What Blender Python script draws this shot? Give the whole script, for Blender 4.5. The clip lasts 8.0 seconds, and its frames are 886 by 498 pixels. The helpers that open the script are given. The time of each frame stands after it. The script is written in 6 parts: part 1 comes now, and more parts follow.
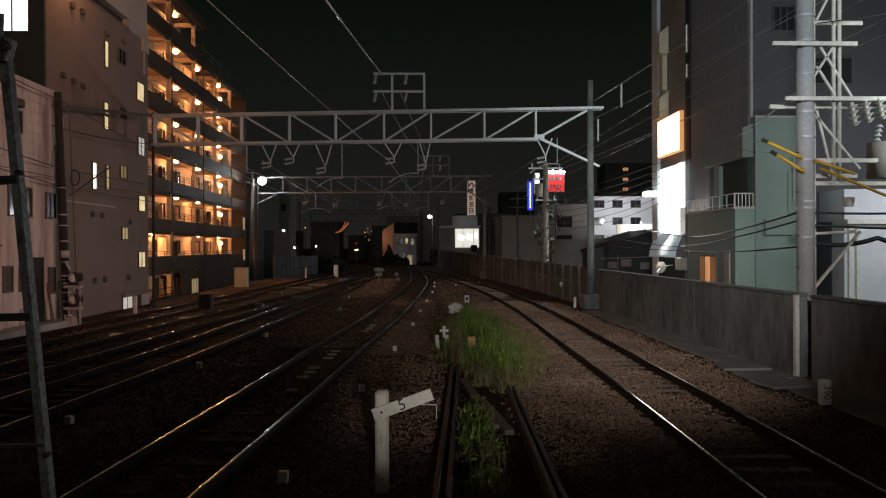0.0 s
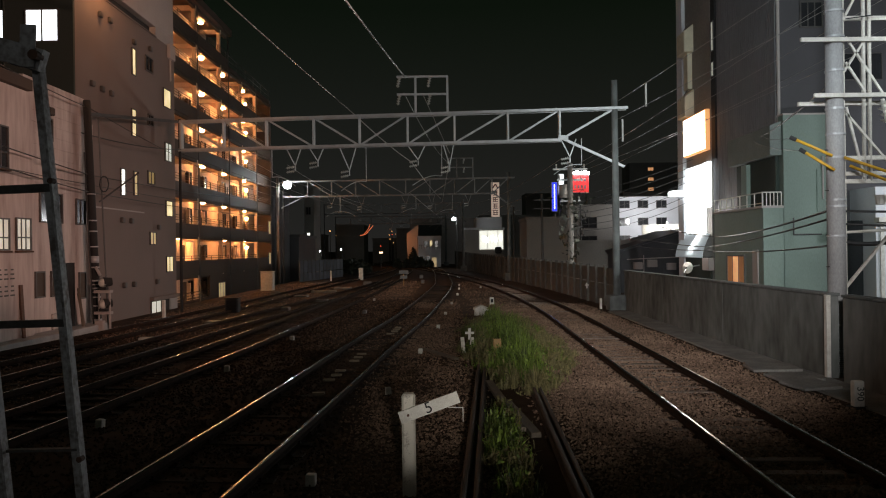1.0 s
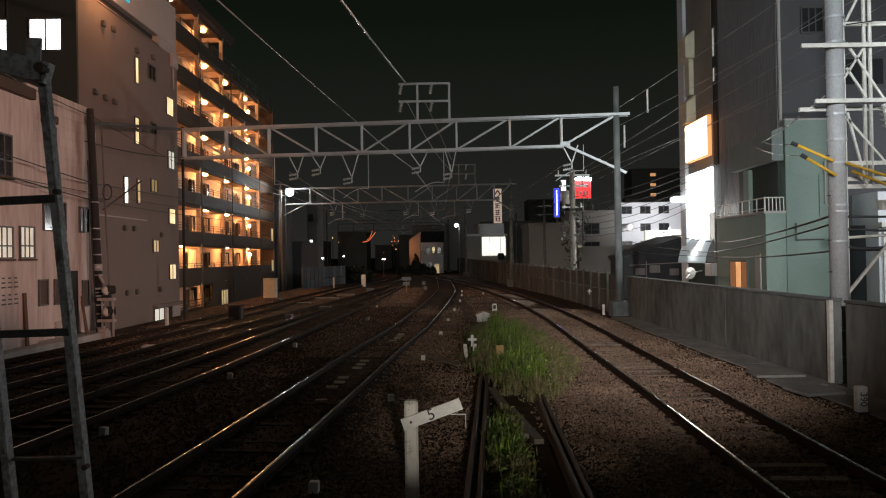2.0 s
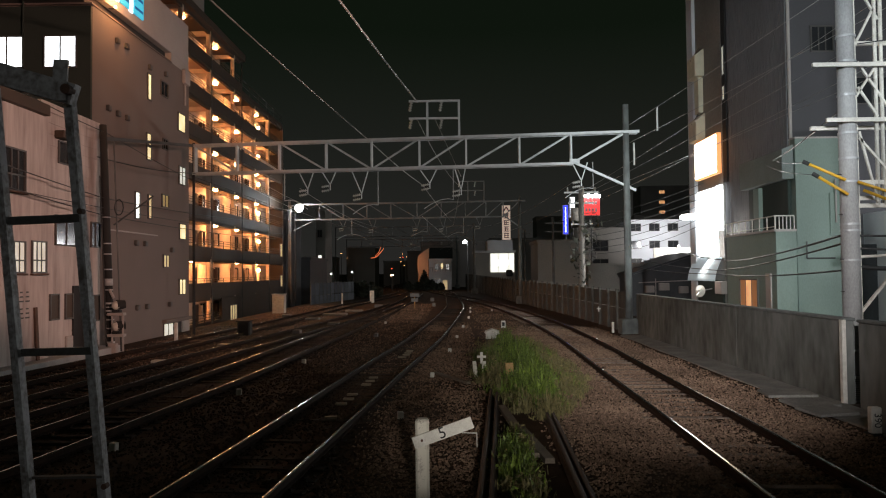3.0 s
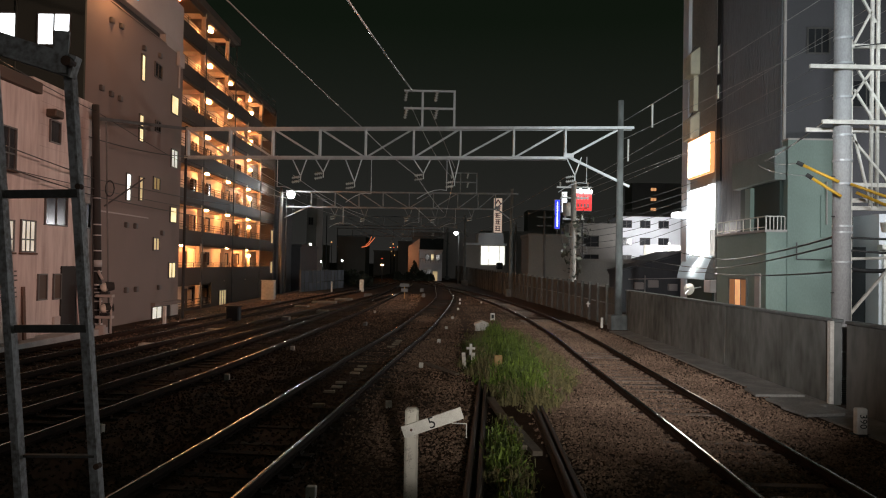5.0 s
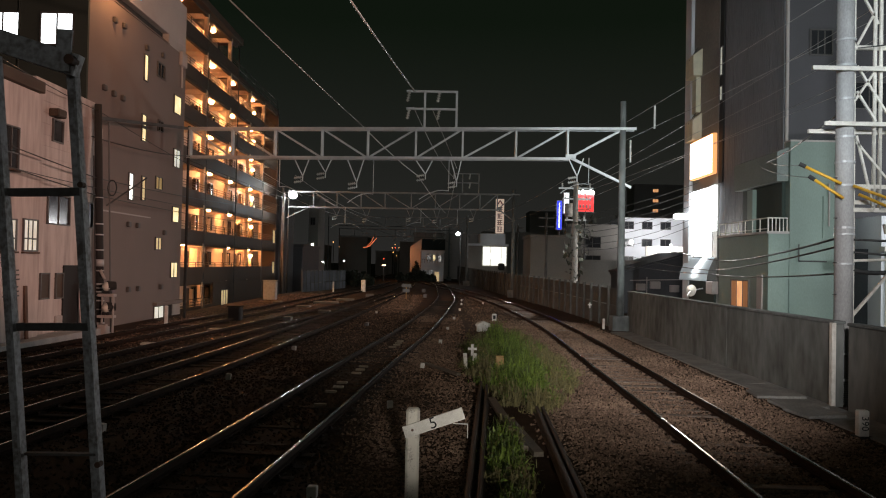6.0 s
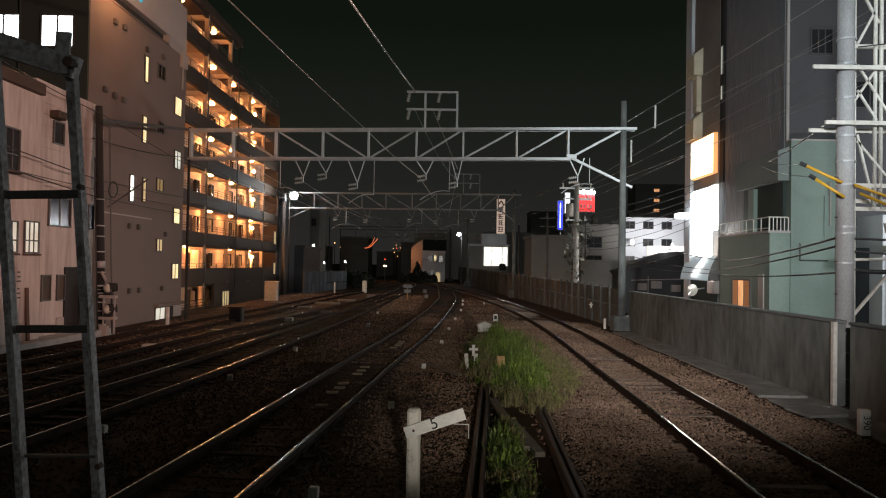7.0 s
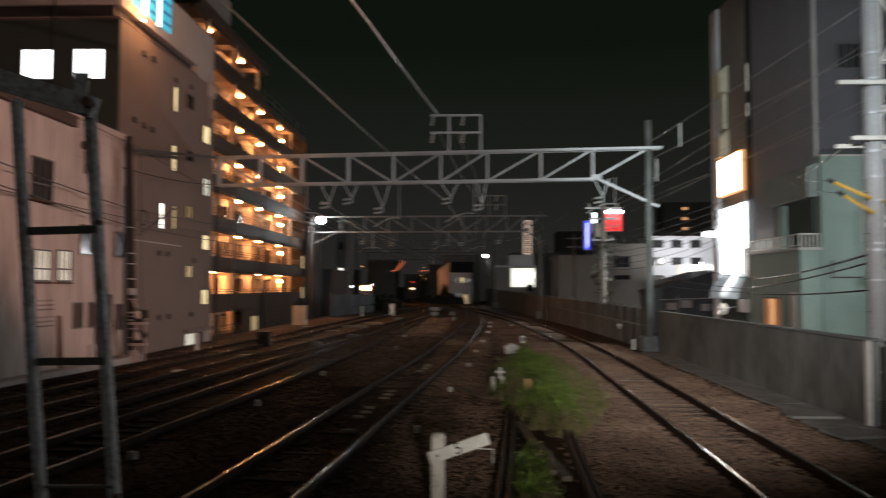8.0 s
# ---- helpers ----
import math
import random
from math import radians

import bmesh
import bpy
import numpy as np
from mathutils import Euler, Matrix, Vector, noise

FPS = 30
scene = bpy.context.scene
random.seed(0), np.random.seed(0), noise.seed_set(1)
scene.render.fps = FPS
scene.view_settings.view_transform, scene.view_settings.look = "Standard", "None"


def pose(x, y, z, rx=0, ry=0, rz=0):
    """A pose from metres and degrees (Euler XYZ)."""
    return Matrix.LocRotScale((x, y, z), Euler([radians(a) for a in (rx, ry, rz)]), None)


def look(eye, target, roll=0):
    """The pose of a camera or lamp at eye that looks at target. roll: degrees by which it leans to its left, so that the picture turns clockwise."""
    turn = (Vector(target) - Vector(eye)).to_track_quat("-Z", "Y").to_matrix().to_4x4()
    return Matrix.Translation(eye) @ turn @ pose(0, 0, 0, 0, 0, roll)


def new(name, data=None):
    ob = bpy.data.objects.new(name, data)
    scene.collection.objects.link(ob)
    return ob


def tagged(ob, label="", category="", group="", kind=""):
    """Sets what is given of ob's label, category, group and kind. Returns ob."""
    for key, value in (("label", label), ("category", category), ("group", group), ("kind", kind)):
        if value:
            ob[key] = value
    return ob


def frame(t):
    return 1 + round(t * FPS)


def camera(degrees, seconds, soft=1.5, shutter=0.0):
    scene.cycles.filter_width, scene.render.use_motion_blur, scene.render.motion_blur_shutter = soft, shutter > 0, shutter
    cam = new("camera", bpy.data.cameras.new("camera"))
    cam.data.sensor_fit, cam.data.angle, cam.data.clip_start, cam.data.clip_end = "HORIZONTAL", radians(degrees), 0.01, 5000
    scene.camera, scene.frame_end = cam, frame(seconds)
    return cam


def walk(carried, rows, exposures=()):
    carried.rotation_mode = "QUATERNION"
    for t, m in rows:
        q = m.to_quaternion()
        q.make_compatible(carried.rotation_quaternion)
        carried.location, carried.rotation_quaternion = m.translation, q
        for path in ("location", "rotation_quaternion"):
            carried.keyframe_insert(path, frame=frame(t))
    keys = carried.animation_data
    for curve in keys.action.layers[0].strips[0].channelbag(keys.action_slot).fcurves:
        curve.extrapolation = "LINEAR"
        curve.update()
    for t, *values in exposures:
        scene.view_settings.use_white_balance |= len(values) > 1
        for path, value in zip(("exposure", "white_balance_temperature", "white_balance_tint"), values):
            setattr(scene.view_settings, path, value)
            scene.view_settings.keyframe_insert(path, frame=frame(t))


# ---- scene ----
cam = camera(59.8, 8.0, soft=1.1, shutter=0.35)
PATH = [
    (0, (0.021, -0.036, 3.103), (0.084, 1.963, 3.099), -0.2),
    (0.5, (0.016, -0.032, 3.111), (0.031, 1.968, 3.11), -0.8),
    (1, (0.01, -0.031, 3.109), (0.01, 1.969, 3.111), -0.7),
    (1.5, (0.013, -0.033, 3.107), (0.013, 1.967, 3.108), -0.8),
    (2.8, (0.021, -0.115, 3.139), (-0.002, 1.884, 3.199), -0.8),
    (3, (-0.032, -0.071, 3.138), (-0.059, 1.928, 3.199), -0.6),
    (3.5, (-0.047, -0.062, 3.121), (-0.084, 1.937, 3.165), 0.1),
    (4, (-0.077, -0.047, 3.12), (-0.088, 1.953, 3.161), 0.7),
    (4.5, (-0.084, -0.034, 3.121), (-0.086, 1.965, 3.159), 0.9),
    (6, (-0.084, -0.033, 3.115), (-0.091, 1.967, 3.155), 1.2),
    (6.5, (-0.083, -0.03, 3.116), (-0.096, 1.969, 3.156), 0.9),
    (7, (-0.075, -0.034, 3.117), (-0.085, 1.965, 3.158), 1.0),
    (7.5, (-0.065, -0.044, 3.124), (-0.075, 1.955, 3.18), 1.0),
    (7.7, (-0.005, -0.111, 3.153), (-0.014, 1.887, 3.236), 1.0),
    (7.8, (0.01, -0.126, 3.151), (0.028, 1.871, 3.247), 0.9),
    (7.9, (0.013, -0.113, 3.142), (0.017, 1.884, 3.238), 0.7),
    (8, (-0.001, -0.062, 3.145), (-0.082, 1.934, 3.242), 0.2),
]
EXPO = [(0.0, -0.56), (0.5, -0.47), (1.0, -0.24), (1.5, -0.09), (3.0, 0.04), (4.0, 0.11), (7.0, 0.09), (8.0, 0.0)]
walk(cam, [(t, look(eye, target, roll)) for t, eye, target, roll in PATH], EXPO)

# ---- night sky and lights ----
world = bpy.data.worlds.new("night_sky")
scene.world = world
world.use_nodes = True
wn = world.node_tree.nodes
wn["Background"].inputs["Strength"].default_value = 0.012
# town glow on the night haze: paler towards the horizon, darker and greener overhead
wl = world.node_tree.links
sky_co, sky_xyz, sky_ramp = wn.new("ShaderNodeTexCoord"), wn.new("ShaderNodeSeparateXYZ"), wn.new("ShaderNodeValToRGB")
wl.new(sky_co.outputs["Generated"], sky_xyz.inputs["Vector"])
wl.new(sky_xyz.outputs["Z"], sky_ramp.inputs["Fac"])
sky_ramp.color_ramp.elements[0].position, sky_ramp.color_ramp.elements[0].color = 0.0, (1.62, 1.55, 1.45, 1)
sky_ramp.color_ramp.elements[1].position, sky_ramp.color_ramp.elements[1].color = 0.30, (0.36, 0.58, 0.33, 1)
wl.new(sky_ramp.outputs["Color"], wn["Background"].inputs["Color"])


def lamp(name, kind, place, power, color, target=None, size=0.3, cone=90, blend=0.6):
    data = bpy.data.lights.new(name, kind)
    data.energy, data.color = power, color
    if kind == "AREA":
        data.size = size
    else:
        data.shadow_soft_size = size
    if kind == "SPOT":
        data.spot_size, data.spot_blend = radians(cone), blend
    ob = new(name, data)
    ob.matrix_world = look(place, target) if target else Matrix.Translation(place)
    return ob


WARM = (1.0, 0.80, 0.62)
COOL = (0.88, 0.97, 1.0)
# unseen lamps added behind the camera as station light, spots aimed part by part
lamp("station_fill", "SPOT", (-1.5, -9.0, 8.2), 34000, (1.0, 0.96, 0.945), (8.0, 29.0, 1.6), 0.35, 23, 1.0)
lamp("station_fill", "SPOT", (1.6, -9.0, 3.6), 9500, (1.0, 0.94, 0.86), (0.9, 24.0, 2.1), 0.45, 21, 1.0)
lamp("station_fill", "SPOT", (-1.0, -9.0, 6.0), 12000, (1.0, 0.97, 0.94), (1.4, 39, 10.4), 0.3, 26.5, 0.35)
lamp("station_fill", "SPOT", (-4.0, -9.0, 9.0), 27000, (0.87, 0.95, 1.0), (17.6, 49, 10.5), 0.3, 24, 0.6)
lamp("station_fill", "POINT", (-0.8, -2.2, 4.4), 42, (1.0, 0.95, 0.90), None, 0.3)
# unseen lamps added beyond the wall: left block, green house, white house, pole
lamp("east_fill", "SPOT", (12.5, 3.0, 8.0), 23000, (1.0, 0.58, 0.45), (-15, 32.5, 8.6), 0.3, 31, 0.45)
lamp("east_fill", "SPOT", (15.0, 8.0, 8.5), 14500, (0.88, 1.0, 0.97), (20.0, 42, 5.5), 0.2, 74, 0.7)
lamp("east_fill", "POINT", (27.0, 34.5, 6.5), 1500, (0.92, 0.94, 1.0), None, 0.2)
lamp("east_fill", "SPOT", (14.5, 9.0, 7.5), 1500, (0.90, 0.96, 1.0), (9.3, 18.5, 7.2), 0.2, 56, 0.7)
# floodlights on the masts along the tracks
lamp("track_floodlight", "POINT", (-15.2, 75.4, 9.6), 700, COOL, None, 0.25)
lamp("track_floodlight", "POINT", (1.7, 119.5, 7.9), 450, COOL, None, 0.25)
# shop front glow over the side street
lamp("frontage_light", "AREA", (17.4, 55.5, 5.0), 1500, (1.0, 0.97, 0.92), (8.0, 50.0, 1.0), 2.5)
# lamp added to brighten the white boards, no source of it known
lamp("frontage_light", "POINT", (32.2, 109.8, 6.4), 1500, (1.0, 0.98, 0.93), None, 0.4)
# unseen lamp added to brighten the white apartment house
lamp("east_fill", "POINT", (32.5, 116.5, 7.6), 3300, (0.98, 0.98, 1.0), None, 0.3)
# lamp of the rooftop sign
lamp("sign_light", "POINT", (-13.9, 33.2, 15.5), 430, (1.0, 0.45, 0.18), None, 0.1)
# unseen orange lamp added for the train's headlight on the far house
lamp("house_side_fill", "POINT", (-8.8, 138.6, 5.0), 240, (1.0, 0.36, 0.12), None, 0.2)


# ---- materials ----
def mat(name, a, b=None, scale=3.0, fine=40.0, rough=0.7, bump=0.15, metal=0.0, mix=(0.35, 0.65), stretch=(1, 1, 1), vary=0.0, island=False, gloss=0.5):
    """Two colours mixed by a broad and a fine noise, with relief; vary: spread from piece to piece."""
    m = bpy.data.materials.new(name)
    m.use_nodes = True
    n, l = m.node_tree.nodes, m.node_tree.links
    bsdf = n["Principled BSDF"]
    bsdf.inputs["Roughness"].default_value, bsdf.inputs["Metallic"].default_value = rough, metal
    bsdf.inputs["Specular IOR Level"].default_value = gloss
    b = b or tuple(c * 0.6 for c in a)
    tc, mp = n.new("ShaderNodeTexCoord"), n.new("ShaderNodeMapping")
    mp.inputs["Scale"].default_value = stretch
    geo = n.new("ShaderNodeNewGeometry")
    l.new(geo.outputs["Position"], mp.inputs["Vector"])
    n1, n2 = n.new("ShaderNodeTexNoise"), n.new("ShaderNodeTexNoise")
    n1.inputs["Scale"].default_value, n2.inputs["Scale"].default_value = scale, fine
    n1.inputs["Detail"].default_value, n2.inputs["Detail"].default_value = 6, 4
    for k in (n1, n2):
        l.new(mp.outputs["Vector"], k.inputs["Vector"])
    ad = n.new("ShaderNodeMath")
    ad.operation = "MULTIPLY_ADD"
    ad.inputs[1].default_value = 0.45
    half = n.new("ShaderNodeMath")
    half.operation = "MULTIPLY"
    half.inputs[1].default_value = 0.55
    l.new(n1.outputs["Fac"], half.inputs[0])
    l.new(n2.outputs["Fac"], ad.inputs[0])
    l.new(half.outputs[0], ad.inputs[2])
    ramp = n.new("ShaderNodeValToRGB")
    ramp.color_ramp.elements[0].position, ramp.color_ramp.elements[1].position = mix
    ramp.color_ramp.elements[0].color, ramp.color_ramp.elements[1].color = (*b, 1), (*a, 1)
    l.new(ad.outputs[0], ramp.inputs["Fac"])
    out = ramp.outputs["Color"]
    if vary:
        src = geo.outputs["Random Per Island"] if island else n.new("ShaderNodeObjectInfo").outputs["Random"]
        mr = n.new("ShaderNodeMapRange")
        mr.inputs["To Min"].default_value, mr.inputs["To Max"].default_value = 1 - vary, 1 + vary
        l.new(src, mr.inputs["Value"])
        hs = n.new("ShaderNodeHueSaturation")
        l.new(mr.outputs["Result"], hs.inputs["Value"])
        l.new(out, hs.inputs["Color"])
        out = hs.outputs["Color"]
    l.new(out, bsdf.inputs["Base Color"])
    rr = n.new("ShaderNodeMapRange")
    rr.inputs["To Min"].default_value, rr.inputs["To Max"].default_value = max(0.05, rough - 0.12), min(1, rough + 0.12)
    l.new(n1.outputs["Fac"], rr.inputs["Value"])
    l.new(rr.outputs["Result"], bsdf.inputs["Roughness"])
    if bump:
        bp = n.new("ShaderNodeBump")
        bp.inputs["Strength"].default_value, bp.inputs["Distance"].default_value = bump, 0.02
        l.new(ad.outputs[0], bp.inputs["Height"])
        l.new(bp.outputs["Normal"], bsdf.inputs["Normal"])
    return m


def glow(name, color, strength):
    m = bpy.data.materials.new(name)
    m.use_nodes = True
    n = m.node_tree.nodes
    bsdf = n["Principled BSDF"]
    bsdf.inputs["Base Color"].default_value = (*[min(0.8, c) for c in color], 1)
    bsdf.inputs["Emission Color"].default_value = (*color, 1)
    bsdf.inputs["Emission Strength"].default_value = strength
    return m


def lit_pane(name, color, strength):
    """A lit window: light behind curtains, uneven over the pane."""
    m = glow(name, color, strength)
    n, l = m.node_tree.nodes, m.node_tree.links
    nz = n.new("ShaderNodeTexNoise")
    nz.inputs["Scale"].default_value = 1.7
    geo = n.new("ShaderNodeNewGeometry")
    mr = n.new("ShaderNodeMapRange")
    mr.inputs["From Min"].default_value, mr.inputs["From Max"].default_value = 0.3, 0.7
    mr.inputs["To Min"].default_value, mr.inputs["To Max"].default_value = strength * 0.6, strength * 1.25
    l.new(geo.outputs["Position"], nz.inputs["Vector"])
    l.new(nz.outputs["Fac"], mr.inputs["Value"])
    l.new(mr.outputs["Result"], n["Principled BSDF"].inputs["Emission Strength"])
    return m


M = {}
M["ballast"] = mat("ballast", (0.084, 0.053, 0.035), (0.032, 0.021, 0.015), 1.4, 48, 0.95, 0.6, mix=(0.36, 0.66), gloss=0.08)
M["stone"] = mat("ballast_stone", (0.275, 0.185, 0.132), (0.115, 0.075, 0.053), 0.5, 40, 0.9, 0.3, vary=0.42, island=True, gloss=0.15)
# stones of the left tracks, the weak light there put into their colour
M["stone_dim"] = mat("dim_ballast_stone", (0.078, 0.054, 0.040), (0.034, 0.024, 0.018), 0.6, 30, 0.85, 0.4, vary=0.5, island=True, gloss=0.1)
M["rail_side"] = mat("rusty_rail", (0.040, 0.020, 0.012), (0.014, 0.008, 0.006), 4, 60, 0.85, 0.4, gloss=0.08)
M["rail_top"] = mat("polished_rail_head", (0.62, 0.60, 0.58), (0.40, 0.36, 0.33), 1.2, 70, 0.22, 0.12, metal=1.0, stretch=(1, 0.2, 1))
M["old_rail"] = mat("dull_rust_rail", (0.075, 0.045, 0.032), (0.03, 0.02, 0.015), 4, 60, 0.8, 0.4)
M["sleeper"] = mat("weathered_sleeper", (0.28, 0.22, 0.18), (0.10, 0.075, 0.06), 2.5, 35, 0.9, 0.5, vary=0.35)
# sleeper colour darkened in place of dim light on the left tracks
M["sleeper_dark"] = mat("dim_light_sleeper", (0.06, 0.045, 0.036), (0.025, 0.02, 0.016), 2.5, 35, 0.9, 0.5, vary=0.35, gloss=0.1)
M["concrete"] = mat("stained_concrete", (0.19, 0.203, 0.20), (0.058, 0.063, 0.06), 0.75, 3.2, 0.9, 0.3, stretch=(1, 1, 0.55), mix=(0.33, 0.64))
M["wall"] = mat("rain_streaked_concrete", (0.205, 0.212, 0.203), (0.062, 0.068, 0.060), 0.75, 3.4, 0.9, 0.35, stretch=(1, 1, 0.42), mix=(0.33, 0.66), gloss=0.2)
M["concrete_pale"] = mat("pale_concrete", (0.44, 0.44, 0.44), (0.28, 0.28, 0.28), 1.6, 30, 0.85, 0.25, stretch=(1, 1, 0.5))
M["gutter"] = mat("gutter_concrete", (0.26, 0.25, 0.23), (0.12, 0.115, 0.105), 1.4, 25, 0.9, 0.4)
M["steel"] = mat("galvanised_steel", (0.52, 0.53, 0.54), (0.36, 0.37, 0.38), 2.5, 40, 0.5, 0.12, metal=0.35)
# darker copy of the steel, holding the weaker light on the far gantries
M["steel_dim"] = mat("dimmed_galvanised_steel", (0.20, 0.20, 0.20), (0.11, 0.11, 0.11), 2.5, 40, 0.6, 0.12, metal=0.3)
M["steel_dark"] = mat("dull_dark_steel", (0.10, 0.10, 0.10), (0.05, 0.045, 0.04), 2.5, 40, 0.6, 0.2, metal=0.3)
M["ladder"] = mat("flaking_grey_paint", (0.42, 0.43, 0.455), (0.14, 0.125, 0.115), 9, 45, 0.6, 0.3, metal=0.1, mix=(0.38, 0.58))
M["white"] = mat("worn_white_paint", (0.74, 0.72, 0.66), (0.50, 0.47, 0.42), 6, 60, 0.6, 0.15)
M["white_dirty"] = mat("dirty_white_paint", (0.62, 0.58, 0.50), (0.16, 0.13, 0.11), 9, 70, 0.7, 0.2, mix=(0.30, 0.46))
M["black"] = mat("black_paint", (0.025, 0.025, 0.025), (0.015, 0.015, 0.015), 5, 60, 0.85, 0.1)
M["insulator"] = mat("glazed_insulator", (0.55, 0.55, 0.53), (0.40, 0.40, 0.38), 5, 50, 0.25, 0.05)
M["wire"] = mat("wire_metal", (0.42, 0.40, 0.38), (0.25, 0.24, 0.23), 2, 30, 0.45, 0.0, metal=0.5)
M["cable"] = mat("black_cable", (0.03, 0.03, 0.03), (0.02, 0.02, 0.02), 2, 30, 0.5, 0.0)
M["yellow"] = mat("yellow_wire_guard", (0.72, 0.42, 0.03), (0.55, 0.30, 0.03), 4, 40, 0.45, 0.1)
M["pink_wall"] = mat("weathered_pink_siding", (0.58, 0.51, 0.48), (0.30, 0.235, 0.215), 0.9, 4.5, 0.85, 0.2, stretch=(1, 1, 0.16), mix=(0.32, 0.60))
M["brown_wall"] = mat("brown_render", (0.205, 0.162, 0.145), (0.165, 0.13, 0.115), 0.5, 30, 0.85, 0.2)
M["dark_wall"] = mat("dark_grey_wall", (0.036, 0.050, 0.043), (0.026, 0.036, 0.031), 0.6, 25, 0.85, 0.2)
M["panel"] = mat("pale_roof_panel", (0.42, 0.38, 0.36), (0.34, 0.30, 0.28), 0.5, 20, 0.7, 0.1)
M["apt_wall"] = mat("beige_apartment_wall", (0.60, 0.47, 0.37), (0.46, 0.35, 0.27), 0.6, 20, 0.8, 0.15)
M["apt_dark"] = mat("dark_brown_parapet", (0.085, 0.055, 0.036), (0.05, 0.034, 0.024), 0.7, 20, 0.7, 0.15)
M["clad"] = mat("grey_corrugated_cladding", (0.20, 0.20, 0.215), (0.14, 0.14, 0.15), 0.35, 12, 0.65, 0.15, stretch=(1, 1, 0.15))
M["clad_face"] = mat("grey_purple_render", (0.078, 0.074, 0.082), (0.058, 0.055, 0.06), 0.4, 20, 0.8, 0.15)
M["green"] = mat("grey_green_render", (0.225, 0.285, 0.25), (0.17, 0.215, 0.19), 0.4, 18, 0.85, 0.2, stretch=(1, 1, 0.4))
M["green_dull"] = mat("dull_grey_green_render", (0.21, 0.24, 0.225), (0.15, 0.17, 0.16), 0.6, 14, 0.85, 0.2)
M["white_wall"] = mat("white_wall", (0.66, 0.67, 0.70), (0.52, 0.53, 0.56), 0.5, 18, 0.8, 0.15)
M["far_wall"] = mat("grey_far_wall", (0.26, 0.245, 0.225), (0.17, 0.16, 0.15), 0.25, 8, 0.85, 0.1)
M["far_dark"] = mat("dark_far_wall", (0.34, 0.32, 0.30), (0.24, 0.22, 0.21), 0.2, 8, 0.85, 0.1)
M["fence"] = mat("stained_fence_board", (0.105, 0.10, 0.088), (0.035, 0.033, 0.028), 0.8, 9, 0.9, 0.35, vary=0.25, stretch=(1, 1, 0.3))
M["fence_blue"] = mat("blue_grey_fence_sheet", (0.12, 0.135, 0.17), (0.06, 0.066, 0.085), 0.8, 18, 0.6, 0.1, vary=0.3)
M["glass"] = mat("dark_window_glass", (0.03, 0.032, 0.035), (0.02, 0.02, 0.022), 0.8, 10, 0.12, 0.0)
M["frame"] = mat("window_frame_metal", (0.13, 0.12, 0.115), (0.085, 0.08, 0.075), 3, 30, 0.5, 0.1, metal=0.4)
M["rust"] = mat("rusty_sheet", (0.14, 0.07, 0.045), (0.06, 0.04, 0.03), 3, 30, 0.8, 0.3)
M["roof"] = mat("dark_roof_sheet", (0.06, 0.06, 0.065), (0.035, 0.035, 0.04), 1, 20, 0.6, 0.2)
M["grass"] = mat("grass_blade", (0.145, 0.205, 0.028), (0.06, 0.095, 0.014), 1.2, 12, 0.6, 0.0, vary=0.7, island=True)
M["dry_grass"] = mat("dry_weed", (0.20, 0.17, 0.07), (0.11, 0.10, 0.04), 1.2, 12, 0.7, 0.0, vary=0.4, island=True)
M["leaf"] = mat("ivy_leaf", (0.030, 0.036, 0.022), (0.014, 0.018, 0.011), 1.2, 12, 0.6, 0.0, vary=0.4, island=True)
M["cover"] = mat("pale_board", (0.30, 0.25, 0.18), (0.17, 0.14, 0.10), 4, 30, 0.85, 0.3, vary=0.2)
M["plank"] = mat("old_plank", (0.16, 0.13, 0.10), (0.08, 0.065, 0.05), 3, 30, 0.9, 0.4, vary=0.3)
M["wood_marker"] = mat("ochre_marker", (0.42, 0.26, 0.10), (0.28, 0.17, 0.06), 5, 50, 0.7, 0.2)
M["train_body"] = mat("dark_train_body", (0.16, 0.05, 0.05), (0.12, 0.04, 0.04), 1, 20, 0.4, 0.05)
M["neon_red"] = glow("red_sign_face", (1.0, 0.05, 0.05), 1.3)
M["neon_blue"] = glow("blue_neon_sign", (0.03, 0.05, 1.0), 1.5)
M["sign_warm"] = glow("warm_white_sign_face", (1.0, 0.78, 0.55), 9.0)
M["sign_white"] = glow("white_sign_face", (0.92, 0.98, 1.0), 3.2)
M["lamp_warm"] = glow("corridor_lamp_glass", (1.0, 0.43, 0.15), 235.0)
M["lamp_white"] = glow("floodlight_glass", (0.92, 0.97, 1.0), 28.0)
M["flood_glass"] = glow("strong_floodlight_glass", (0.92, 0.97, 1.0), 75.0)
M["win_warm"] = lit_pane("lit_warm_window", (1.0, 0.78, 0.42), 0.95)
M["win_white"] = lit_pane("lit_white_window", (1.0, 0.97, 0.86), 2.6)
M["win_pale"] = lit_pane("lit_pale_window", (0.85, 0.85, 0.72), 0.62)
M["win_curtain"] = lit_pane("curtained_window", (0.80, 0.80, 0.68), 0.42)
M["win_orange"] = lit_pane("lit_orange_window", (1.0, 0.46, 0.20), 0.75)
M["win_amber"] = lit_pane("dim_amber_window", (0.55, 0.24, 0.10), 0.20)
M["win_dimwarm"] = lit_pane("dim_warm_window", (1.0, 0.72, 0.38), 0.35)
M["win_dim"] = lit_pane("dim_window", (0.62, 0.50, 0.20), 0.10)
# duct colour with the sign's yellowish light mixed in
M["cream"] = mat("sign_tinted_cream", (0.70, 0.64, 0.48), (0.50, 0.45, 0.34), 1.5, 25, 0.6, 0.1)
